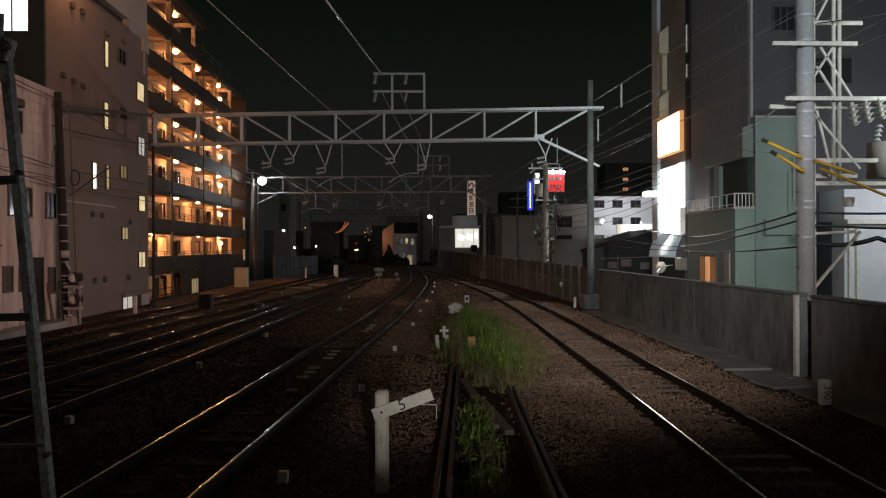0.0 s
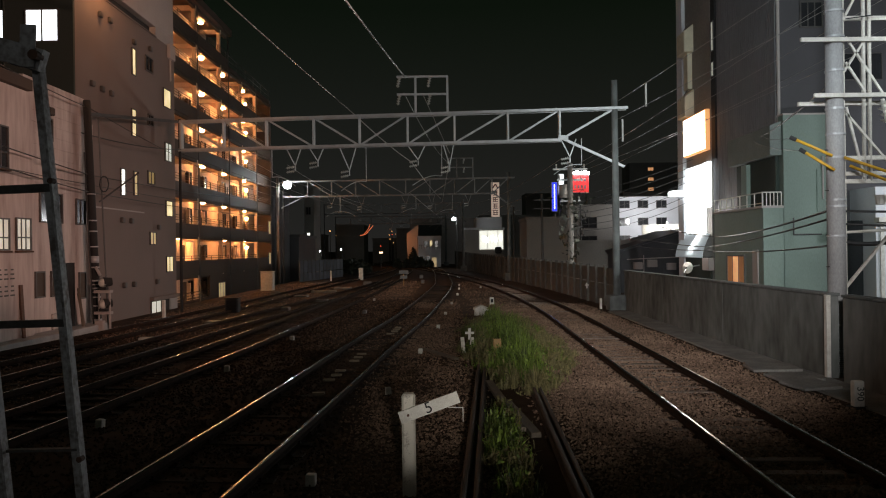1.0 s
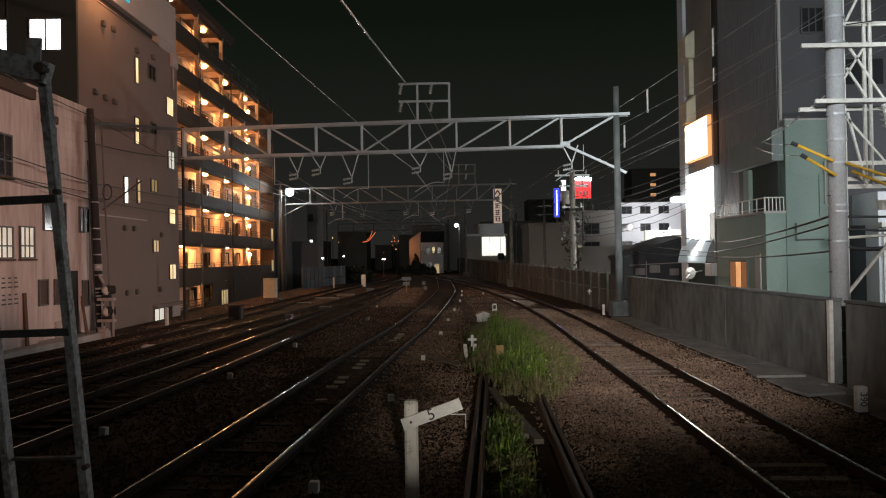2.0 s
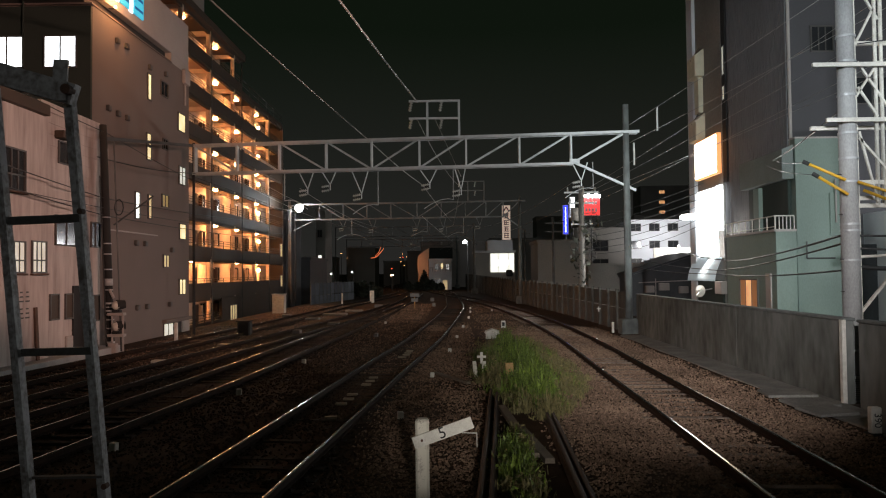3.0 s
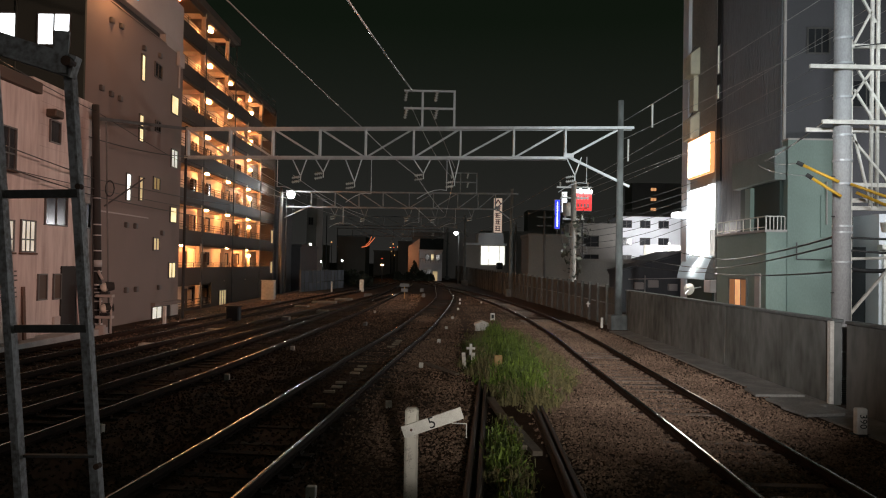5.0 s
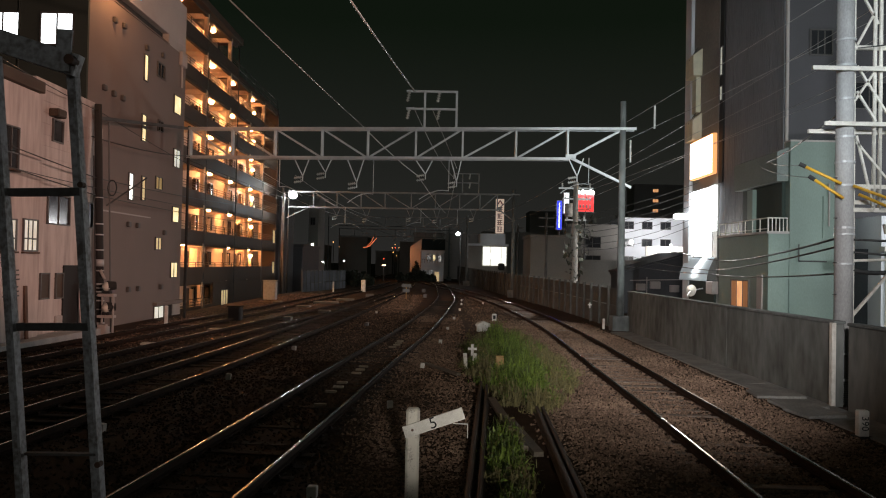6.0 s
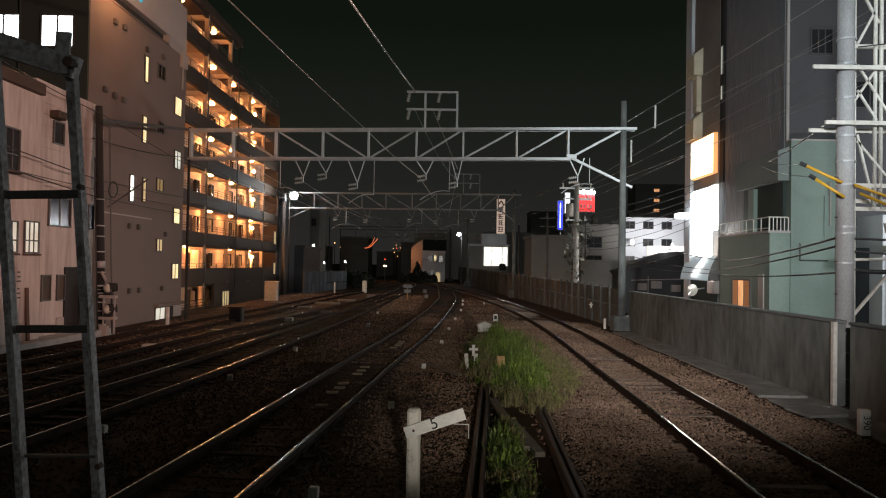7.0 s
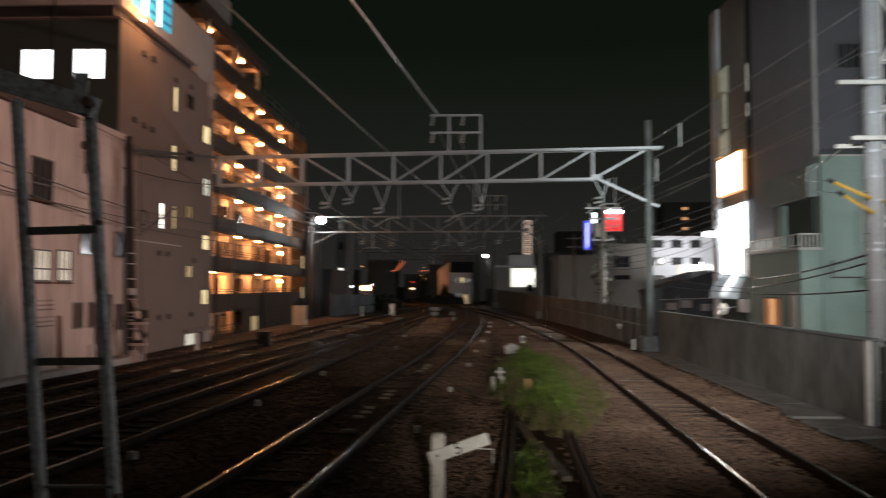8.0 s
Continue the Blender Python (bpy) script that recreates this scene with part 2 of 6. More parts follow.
# glow on the box sides imitates the sign's halo and lights the ducts
M["sign_edge"] = glow("glowing_sign_edge", (1.0, 0.42, 0.15), 0.75)
M["shop"] = glow("bright_shop_interior", (0.97, 0.97, 0.84), 1.1)
M["red_lamp"] = glow("red_signal_lamp", (1.0, 0.06, 0.02), 6.0)
M["signal_white"] = glow("warm_signal_lamp", (1.0, 0.62, 0.36), 8.0)
M["orange_neon"] = glow("orange_neon_tube", (1.0, 0.22, 0.08), 0.9)
M["orange_lamp"] = glow("orange_lamp", (1.0, 0.45, 0.15), 4.0)
M["headlight"] = glow("headlight_glass", (1.0, 0.52, 0.22), 32.0)
M["bank_sign"] = glow("lit_vertical_sign_face", (0.85, 0.62, 0.50), 0.42)
M["bank_mark"] = mat("dark_red_sign_mark", (0.12, 0.03, 0.02), (0.09, 0.02, 0.02), 2, 20, 0.6, 0.0)
# a weak glow replaces the light the sign throws on the awning
M["awning"] = glow("awning_with_sign_light", (0.50, 0.58, 0.62), 0.28)
M["teal_dark"] = glow("deep_blue_sign_face", (0.01, 0.10, 0.30), 0.5)
M["teal"] = glow("teal_sign_face", (0.05, 0.42, 0.60), 0.9)


# ---- mesh helpers ----
def thing(name, label, category, group="", kind="", at=(0, 0, 0)):
    ob = new(name)
    ob.location = at
    ob.empty_display_size = 0.2
    return tagged(ob, label, category, group, kind)


def to_mesh(name, bm, material, smooth=False):
    me = bpy.data.meshes.new(name)
    bmesh.ops.recalc_face_normals(bm, faces=bm.faces)
    bm.to_mesh(me)
    bm.free()
    me.materials.append(material)
    if smooth:
        me.polygons.foreach_set("use_smooth", [True] * len(me.polygons))
    return me


def part(name, bm, material, parent, label="", smooth=False):
    ob = new(name, to_mesh(name, bm, material, smooth))
    ob.parent = parent
    if label:
        ob["label"] = label
    return ob


def piece(name, me, parent, m):
    ob = new(name, me)
    ob.parent = parent
    ob.matrix_basis = m
    return ob


def solo(name, bm, material, label, category, group="", kind="", smooth=False):
    return tagged(new(name, to_mesh(name, bm, material, smooth)), label, category, group, kind)


def box(x0, x1, y0, y1, z0, z1, bm=None, bevel=0.0):
    own = bm is None
    b2 = bmesh.new()
    bmesh.ops.create_cube(b2, size=1.0, matrix=Matrix.Translation(((x0 + x1) / 2, (y0 + y1) / 2, (z0 + z1) / 2)) @ Matrix.Diagonal((abs(x1 - x0), abs(y1 - y0), abs(z1 - z0), 1)))
    if bevel:
        bmesh.ops.bevel(b2, geom=list(b2.edges), offset=bevel, segments=1, affect="EDGES")
    if own:
        return b2
    me = bpy.data.meshes.new("tmp")
    b2.to_mesh(me)
    b2.free()
    bm.from_mesh(me)
    bpy.data.meshes.remove(me)
    return bm


def rod(p0, p1, r0, r1=None, seg=8, bm=None):
    """A round bar from p0 to p1, tapering from r0 to r1."""
    bm = bm or bmesh.new()
    p0, p1 = Vector(p0), Vector(p1)
    q = (p1 - p0).to_track_quat("Z", "Y")
    bmesh.ops.create_cone(bm, cap_ends=True, segments=seg, radius1=r0, radius2=r0 if r1 is None else r1, depth=(p1 - p0).length,
                          matrix=Matrix.LocRotScale((p0 + p1) / 2, q, None))
    return bm


def beam(p0, p1, w, h, bm=None):
    """A rectangular bar from p0 to p1, w wide and h deep."""
    bm = bm or bmesh.new()
    p0, p1 = Vector(p0), Vector(p1)
    q = (p1 - p0).to_track_quat("Y", "Z")
    bmesh.ops.create_cube(bm, size=1.0, matrix=Matrix.LocRotScale((p0 + p1) / 2, q, (w, (p1 - p0).length, h)))
    return bm


def angle_bar(p0, p1, s, t=0.012, bm=None):
    """An L-shaped steel bar."""
    bm = bm or bmesh.new()
    p0, p1 = Vector(p0), Vector(p1)
    q = (p1 - p0).to_track_quat("Y", "Z")
    for off, size in (((0, 0, 0), (s, 1, t)), ((s / 2 - t / 2, 0, -s / 2), (t, 1, s))):
        c = (p0 + p1) / 2 + q @ Vector(off)
        bmesh.ops.create_cube(bm, size=1.0, matrix=Matrix.LocRotScale(c, q, (size[0], (p1 - p0).length, size[2])))
    return bm


def ball(c, r, bm=None, flat=1.0, u=12, v=8):
    bm = bm or bmesh.new()
    bmesh.ops.create_uvsphere(bm, u_segments=u, v_segments=v, radius=r, matrix=Matrix.Translation(c) @ Matrix.Diagonal((1, 1, flat, 1)))
    return bm


def wire_curve(name, points, r, material, sag=0.0):
    """A hanging wire through the points, each span with its sag."""
    cu = bpy.data.curves.new(name, "CURVE")
    cu.dimensions, cu.bevel_depth, cu.bevel_resolution = "3D", r, 1
    pts = []
    for a, b in zip(points, points[1:]):
        a, b = Vector(a), Vector(b)
        for i in range(10):
            f = i / 10
            pts.append(a.lerp(b, f) - Vector((0, 0, 4 * sag * f * (1 - f))))
    pts.append(Vector(points[-1]))
    sp = cu.splines.new("POLY")
    sp.points.add(len(pts) - 1)
    for p, c in zip(sp.points, pts):
        p.co = (*c, 1)
    cu.materials.append(material)
    return new(name, cu)


def insulator(p0, p1, r, bm=None):
    """A stack of sheds along a short rod."""
    bm = bm or bmesh.new()
    p0, p1 = Vector(p0), Vector(p1)
    rod(p0, p1, r * 0.35, seg=6, bm=bm)
    for i in range(4):
        a = p0.lerp(p1, 0.12 + 0.24 * i)
        rod(a, a + (p1 - p0) * 0.12, r, r * 0.45, seg=8, bm=bm)
    return bm


def curve_at(knots, y):
    """A smooth line x(y) through knots (y, x)."""
    ys = [k[0] for k in knots]
    i = min(max(sum(1 for k in ys if k <= y) - 1, 0), len(knots) - 2)
    def slope(j):
        a, b = knots[max(j - 1, 0)], knots[min(j + 1, len(knots) - 1)]
        return (b[1] - a[1]) / (b[0] - a[0])
    (y0, x0), (y1, x1) = knots[i], knots[i + 1]
    h = y1 - y0
    f = (y - y0) / h
    if f < 0 or f > 1:
        return x0 + slope(i) * (y - y0) if f < 0 else x1 + slope(i + 1) * (y - y1)
    m0, m1 = slope(i) * h, slope(i + 1) * h
    return (2 * f**3 - 3 * f**2 + 1) * x0 + (f**3 - 2 * f**2 + f) * m0 + (-2 * f**3 + 3 * f**2) * x1 + (f**3 - f**2) * m1


# ---- ground ----
def smooth(a, b, v):
    f = min(1, max(0, (v - a) / (b - a)))
    return f * f * (3 - 2 * f)


def ground_z(x, y):
    z = 0.03 - 1.4 * smooth(-15.4, -16.6, x) * smooth(44, 50, y) - 1.5 * smooth(9.4, 11.0, x)
    if -15 < x < 8 and -12 < y < 70:
        z += 0.05 * noise.noise(Vector((x * 0.45, y * 0.3, 3))) - 0.02
    return z


def build_ground():
    xs = [-3000, -600, -150, -60, -30, -20] + [-17 + 0.4 * i for i in range(72)] + [12.5, 16, 25, 60, 150, 600, 3000]
    ys = [-3000, -400, -60, -20] + [-8 + 0.5 * i for i in range(160)] + [74, 80, 95, 120, 160, 250, 600, 4000]
    verts = [(x, y, ground_z(x, y)) for y in ys for x in xs]
    w = len(xs)
    faces = [(j * w + i, j * w + i + 1, (j + 1) * w + i + 1, (j + 1) * w + i) for j in range(len(ys) - 1) for i in range(w - 1)]
    me = bpy.data.meshes.new("ground")
    me.from_pydata(verts, [], faces)
    me.materials.append(M["ballast"])
    tagged(new("ground", me), "brown gravelly ground of the railway yard", "ground", kind="structure")


build_ground()

# ---- tracks ----
TRACK_R = [(-30, 4.4), (0, 4.55), (9, 4.78), (15, 4.97), (23, 5.14), (32, 5.36), (40, 5.38), (50, 5.1), (63, 4.3), (76, 3.0), (86, 1.8), (110, -1.5), (140, -6), (200, -17)]
TRACK_M = [(-30, -6.6), (0, -4.15), (9, -3.43), (13, -3.1), (17, -2.79), (23.5, -2.32), (35, -1.4), (55, -0.36), (68, 0.05), (80, -0.08), (100, -0.4), (115, -0.95), (140, -3.5), (200, -14)]
TRACK_A = [(-30, -11.0), (0, -8.6), (13, -7.55), (16, -7.3), (20.5, -6.95), (25, -6.68), (31, -6.42), (39, -6.08), (51, -5.62), (66, -5.3), (90, -5.1), (120, -5.8), (200, -16)]
TRACK_B = [(-30, -14.2), (0, -11.6), (16, -10.1), (20, -9.78), (28, -9.25), (36, -8.5), (45, -7.6), (60, -6.3), (75, -5.45)]
TRACK_C = [(-30, -16.2), (0, -14.2), (22, -12.8), (26, -12.45), (30, -12.15), (40, -11.55), (48, -11.1), (67, -10.3), (80, -9.6), (100, -8.5), (130, -8.6), (200, -18)]
HALF = 0.75


def rail_mesh(name, knots, off, y0, y1, mats, step=0.8):
    """A flat-bottomed rail: foot, web and a polished head, along the line."""
    prof = [(-0.065, 0.05), (0.065, 0.05), (0.065, 0.062), (0.012, 0.075), (0.012, 0.155), (0.034, 0.165), (0.034, 0.186), (0.017, 0.199), (-0.017, 0.199), (-0.034, 0.186), (-0.034, 0.165), (-0.012, 0.155), (-0.012, 0.075), (-0.065, 0.062)]
    n = max(2, int((y1 - y0) / step))
    verts, faces, mi = [], [], []
    k = len(prof)
    for i in range(n + 1):
        y = y0 + (y1 - y0) * i / n
        s = (curve_at(knots, y + 0.1) - curve_at(knots, y - 0.1)) / 0.2
        nx, ny = 1 / math.hypot(1, s), -s / math.hypot(1, s)
        for a, z in prof:
            verts.append((curve_at(knots, y) + (off + a) * nx, y + (off + a) * ny, z))
    for i in range(n):
        for j in range(k):
            faces.append((i * k + j, i * k + (j + 1) % k, (i + 1) * k + (j + 1) % k, (i + 1) * k + j))
            mi.append(1 if j in (6, 7, 8) else 0)
    me = bpy.data.meshes.new(name)
    me.from_pydata(verts, [], faces)
    for m in mats:
        me.materials.append(m)
    me.polygons.foreach_set("material_index", mi)
    me.update()
    return me


def sleeper_mesh():
    return to_mesh("sleeper", box(-1.05, 1.05, -0.11, 0.11, -0.08, 0.05, bevel=0.012), M["sleeper"])


def clip_mesh():
    bm = box(-0.13, 0.13, -0.07, 0.07, 0.05, 0.062)
    for s in (-1, 1):
        box(s * 0.09 - 0.02, s * 0.09 + 0.02, -0.03, 0.03, 0.062, 0.09, bm)
    return to_mesh("rail_clip", bm, M["rail_side"])


SLEEPER, CLIP = sleeper_mesh(), clip_mesh()
# darker copy of the same sleeper, with the left tracks' dimness painted in
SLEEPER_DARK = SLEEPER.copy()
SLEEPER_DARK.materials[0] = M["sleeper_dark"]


def track(knots, y0, y1, label, near, gap=0.66):
    tr = thing("railway_track", label, "railway track", "tracks of the yard", "structure")
    for s in (-1, 1):
        piece("rail", rail_mesh("rail", knots, s * HALF, y0, y1, (M["rail_side"], M["rail_top"])), tr, Matrix())
    rest = bmesh.new()
    y = y0
    while y < min(y1, 95):
        s = (curve_at(knots, y + 0.2) - curve_at(knots, y - 0.2)) / 0.4
        m = pose(curve_at(knots, y) + random.uniform(-0.03, 0.03), y, random.uniform(-0.045, -0.012), 0, 0, -math.degrees(math.atan(s)) + random.uniform(-0.8, 0.8))
        if near[0] < y < near[1]:
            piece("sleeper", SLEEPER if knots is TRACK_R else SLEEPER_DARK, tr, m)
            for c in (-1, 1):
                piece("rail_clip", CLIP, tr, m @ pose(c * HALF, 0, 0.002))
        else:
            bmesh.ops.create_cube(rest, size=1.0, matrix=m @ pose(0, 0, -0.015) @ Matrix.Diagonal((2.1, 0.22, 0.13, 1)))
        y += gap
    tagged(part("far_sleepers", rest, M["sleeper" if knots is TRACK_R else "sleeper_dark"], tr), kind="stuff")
    return tr


track(TRACK_R, -12, 170, "polished rails on worn sleepers beside the concrete wall", (6, 40))
track(TRACK_M, -12, 190, "shiny rails curving through dark ballast", (6, 40))
track(TRACK_A, -12, 190, "shiny rails of a dark siding in ballast", (10, 34))
track(TRACK_B, -12, 74, "rails of a siding joining at a turnout", (12, 30))
track(TRACK_C, -12, 190, "outer siding rails beside the buildings", (18, 30))


def guard_rail(a, b, z):
    prof = rail_mesh("rail", [(a[1], a[0]), (b[1], b[0])], 0, a[1], b[1], (M["old_rail"], M["old_rail"]))
    ob = tagged(new("disused_rail", prof), "dull rusty disused rail lying in weeds", "rail", "disused rails")
    ob.location.z = z
    return ob


guard_rail((0.05, 6.5), (0.88, 19.5), 0.0)
guard_rail((0.20, 6.5), (1.00, 19.0), 0.0)
guard_rail((1.50, 6.5), (1.98, 18.5), 0.0)
guard_rail((1.62, 6.5), (2.06, 17.5), 0.0)
for a, b in (((1.30, 12.8), (1.0, 17.2)), ((1.48, 12.4), (1.2, 15.0))):
    bm = beam((a[0], a[1], 0.10), (b[0], b[1], 0.14), 0.16, 0.08)
    solo("timber_plank", bm, M["plank"], "old dark timber plank lying between disused rails", "plank", "loose planks")


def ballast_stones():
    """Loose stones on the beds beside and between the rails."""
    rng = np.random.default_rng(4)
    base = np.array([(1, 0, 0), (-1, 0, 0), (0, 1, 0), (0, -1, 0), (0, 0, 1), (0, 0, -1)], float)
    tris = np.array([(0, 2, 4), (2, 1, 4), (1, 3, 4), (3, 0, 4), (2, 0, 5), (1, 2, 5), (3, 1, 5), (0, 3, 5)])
    # the second, darker set paints in the dimness over the left tracks
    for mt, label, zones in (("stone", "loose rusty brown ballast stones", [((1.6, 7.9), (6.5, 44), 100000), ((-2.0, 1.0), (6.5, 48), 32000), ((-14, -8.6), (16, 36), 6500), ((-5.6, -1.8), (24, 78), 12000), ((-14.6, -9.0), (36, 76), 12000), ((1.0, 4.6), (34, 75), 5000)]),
                             ("stone_dim", "ballast stones darkened for the dim light between the left running rails", [((-6.4, -1.2), (6.5, 50), 26000), ((-9.4, -5.6), (10, 50), 9000)])):
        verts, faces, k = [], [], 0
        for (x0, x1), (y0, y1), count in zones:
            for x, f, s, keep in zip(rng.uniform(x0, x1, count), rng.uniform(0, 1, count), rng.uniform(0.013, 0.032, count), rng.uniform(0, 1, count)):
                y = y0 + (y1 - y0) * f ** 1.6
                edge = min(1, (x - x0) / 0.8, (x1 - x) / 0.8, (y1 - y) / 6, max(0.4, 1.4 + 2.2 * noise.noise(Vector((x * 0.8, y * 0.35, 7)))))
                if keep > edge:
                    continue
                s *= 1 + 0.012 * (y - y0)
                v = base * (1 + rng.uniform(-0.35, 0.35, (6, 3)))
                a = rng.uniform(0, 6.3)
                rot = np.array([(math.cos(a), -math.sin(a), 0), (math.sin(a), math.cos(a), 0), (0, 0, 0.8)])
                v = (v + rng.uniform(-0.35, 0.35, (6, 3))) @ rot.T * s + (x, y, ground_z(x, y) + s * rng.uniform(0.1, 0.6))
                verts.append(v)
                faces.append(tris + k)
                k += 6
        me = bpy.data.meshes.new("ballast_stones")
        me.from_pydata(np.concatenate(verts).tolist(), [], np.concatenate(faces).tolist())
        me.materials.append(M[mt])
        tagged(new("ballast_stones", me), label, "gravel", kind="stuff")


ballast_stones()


def grass():
    """Clumps of weeds between the disused rails, tall in the middle and thin at the edges."""
    rng = np.random.default_rng(8)
    spread = [(8.5, 0.72, 0.15), (10.6, 0.84, 0.18), (12.9, 0.96, 0.18), (15.0, 1.35, 0.25), (18, 2.0, 0.55), (20, 2.0, 1.1), (22.4, 2.05, 1.42), (30, 2.2, 1.2), (33.5, 2.15, 0.95)]
    for name, mt, count, label in (("weeds", M["grass"], 1150, "fresh green weeds growing between disused rails"), ("dry_weeds", M["dry_grass"], 560, "thin dry weeds at the edge of the ballast")):
        verts, faces, k = [], [], 0
        for _ in range(count):
            y = rng.uniform(8.5, 33.5)
            if y < 13.4 and rng.random() < 0.60 or 13.4 <= y < 16.2 and rng.random() < 0.93:
                continue
            c = np.interp(y, [q[0] for q in spread], [q[1] for q in spread])
            w = np.interp(y, [q[0] for q in spread], [q[2] for q in spread])
            e = rng.uniform(-1, 1) if name == "weeds" else rng.choice((-1, 1, 1)) * rng.uniform(0.5, 1.25)
            x = c + w * e
            if noise.noise(Vector((x * 1.1, y * 0.45, 1))) < (-0.05 if name == "weeds" else -0.3):
                continue
            hc = (0.74 - 0.40 * abs(e)) * rng.uniform(0.40, 1.35) * (0.75 if y < 15.5 else 1.0)
            for _ in range(int(rng.uniform(18, 46))):
                r = abs(rng.normal()) * 0.13
                a = rng.uniform(0, 6.3)
                bx, by = x + r * math.cos(a), y + r * math.sin(a)
                hh = max(0.06, hc * rng.uniform(0.4, 1.1) * (1 - r))
                a2, lean, bw = rng.uniform(0, 6.3), rng.uniform(0.05, 0.5) * hh, rng.uniform(0.005, 0.014)
                dx, dy = math.cos(a2), math.sin(a2)
                z0 = ground_z(bx, by) - 0.01
                verts += [(bx - dy * bw, by + dx * bw, z0), (bx + dy * bw, by - dx * bw, z0),
                          (bx + dx * lean * 0.4 - dy * bw, by + dy * lean * 0.4 + dx * bw, z0 + hh * 0.6), (bx + dx * lean * 0.4 + dy * bw, by + dy * lean * 0.4 - dx * bw, z0 + hh * 0.6),
                          (bx + dx * lean, by + dy * lean, z0 + hh)]
                faces += [(k, k + 1, k + 3, k + 2), (k + 2, k + 3, k + 4)]
                k += 5
                # small side leaves
                for q in range(2):
                    f = rng.uniform(0.35, 0.95)
                    c0 = np.array((bx + dx * lean * f, by + dy * lean * f, z0 + hh * f))
                    u, v = rng.normal(size=3) * 0.022, rng.normal(size=3) * 0.022
                    verts += [tuple(c0), tuple(c0 + u), tuple(c0 + u + v), tuple(c0 + v)]
                    faces.append((k, k + 1, k + 2, k + 3))
                    k += 4
        me = bpy.data.meshes.new(name)
        me.from_pydata(verts, [], faces)
        me.materials.append(mt)
        tagged(new(name, me), label, "weeds", kind="stuff")


grass()

# ---- right side: wall, gutter, fence ----
def build_wall():
    w = thing("wall_east", "grey stained concrete trackside wall", "wall", kind="structure")
    for y0, y1 in ((-12, 3.2), (3.2, 10.2), (10.2, 17.2), (17.76, 24.6), (24.6, 31.4), (31.4, 38.0)):
        part("wall_panel", box(8.93, 9.13, y0 + 0.006, y1 - 0.006, -0.1, 1.93, bevel=0.012), M["wall"], w)
        part("coping", box(8.89, 9.17, y0 + 0.004, y1 - 0.004, 1.934, 2.0, bevel=0.012), M["concrete"], w)
    # strip on the wall's end face, its bright light painted in as white
    part("lit_wall_end", box(8.83, 8.928, 17.72, 17.86, -0.1, 1.96, bevel=0.01), M["white"], w, "end face of the wall painted white for the light on it")
    g = thing("gutter", "flat concrete drain covers along the wall", "drain", kind="structure")
    cover = to_mesh("drain_cover", box(-0.5, 0.5, -0.496, 0.496, 0.0, 0.06, bevel=0.006), M["gutter"])
    for i in range(26):
        y = 11.5 + i * 1.0
        piece("drain_cover", cover, g, pose(8.40, y, random.uniform(-0.004, 0.004), random.uniform(-0.1, 0.1), 0, random.uniform(-0.12, 0.12)))
    for x, y, sx, a in ((8.0, 17.6, 1.0, 4), (8.1, 19.0, 1.15, -5), (7.9, 16.6, 0.9, 10)):
        bm = box(-sx / 2, sx / 2, -0.45, 0.45, 0, 0.07, bevel=0.012)
        ob = solo("concrete_slab", bm, M["gutter"], "loose flat concrete slab beside the wall", "slab", "loose slabs")
        ob.matrix_world = pose(x, y, 0.065, 1, -1, a)


build_wall()

FENCE = [(39.2, 8.75), (46, 8.5), (56, 8.1), (66, 7.4), (80, 6.3), (98, 5.1), (125, 3.7), (160, 1.8)]


def build_fence():
    f = thing("trackside_fence", "tall stained board fence with dark posts", "fence", kind="structure")
    y = 39.0
    while y < 150:
        y2 = y + 2.0
        a, b = Vector((curve_at(FENCE, y), y, 0)), Vector((curve_at(FENCE, y2), y2, 0))
        h = 2.05 + 0.006 * (y - 39)
        part("fence_post", box(a.x - 0.14, a.x + 0.04, y - 0.09, y + 0.09, -0.05, h + 0.12, bevel=0.01), M["fence"], f)
        part("fence_board", beam((a.x, y + 0.09, h * 0.29), (b.x, y2 - 0.09, h * 0.29), 0.05, h * 0.56), M["fence"], f)
        part("fence_board", beam((a.x + 0.01, y + 0.09, h * 0.79), (b.x + 0.01, y2 - 0.09, h * 0.79), 0.05, h * 0.40), M["fence"], f)
        y = y2


build_fence()

# ---- overhead line gantries ----
def hanger(parent, x, y, z, drop, spread, side, steel):
    bm = beam((x - spread, y, z), (x, y, z - drop), 0.05, 0.05)
    beam((x + spread * 0.7, y, z), (x, y, z - drop), 0.05, 0.05, bm)
    beam((x, y, z - drop + 0.02), (x, y, z - drop - 0.28), 0.05, 0.05, bm)
    h = part("hanger", bm, steel, parent)
    for k in range(2):
        part("insulator", insulator((x - side * 0.05, y, z - drop - 0.05 - 0.22 * k), (x - side * 0.45, y, z - drop - 0.12 - 0.22 * k), 0.085), M["insulator"], h)


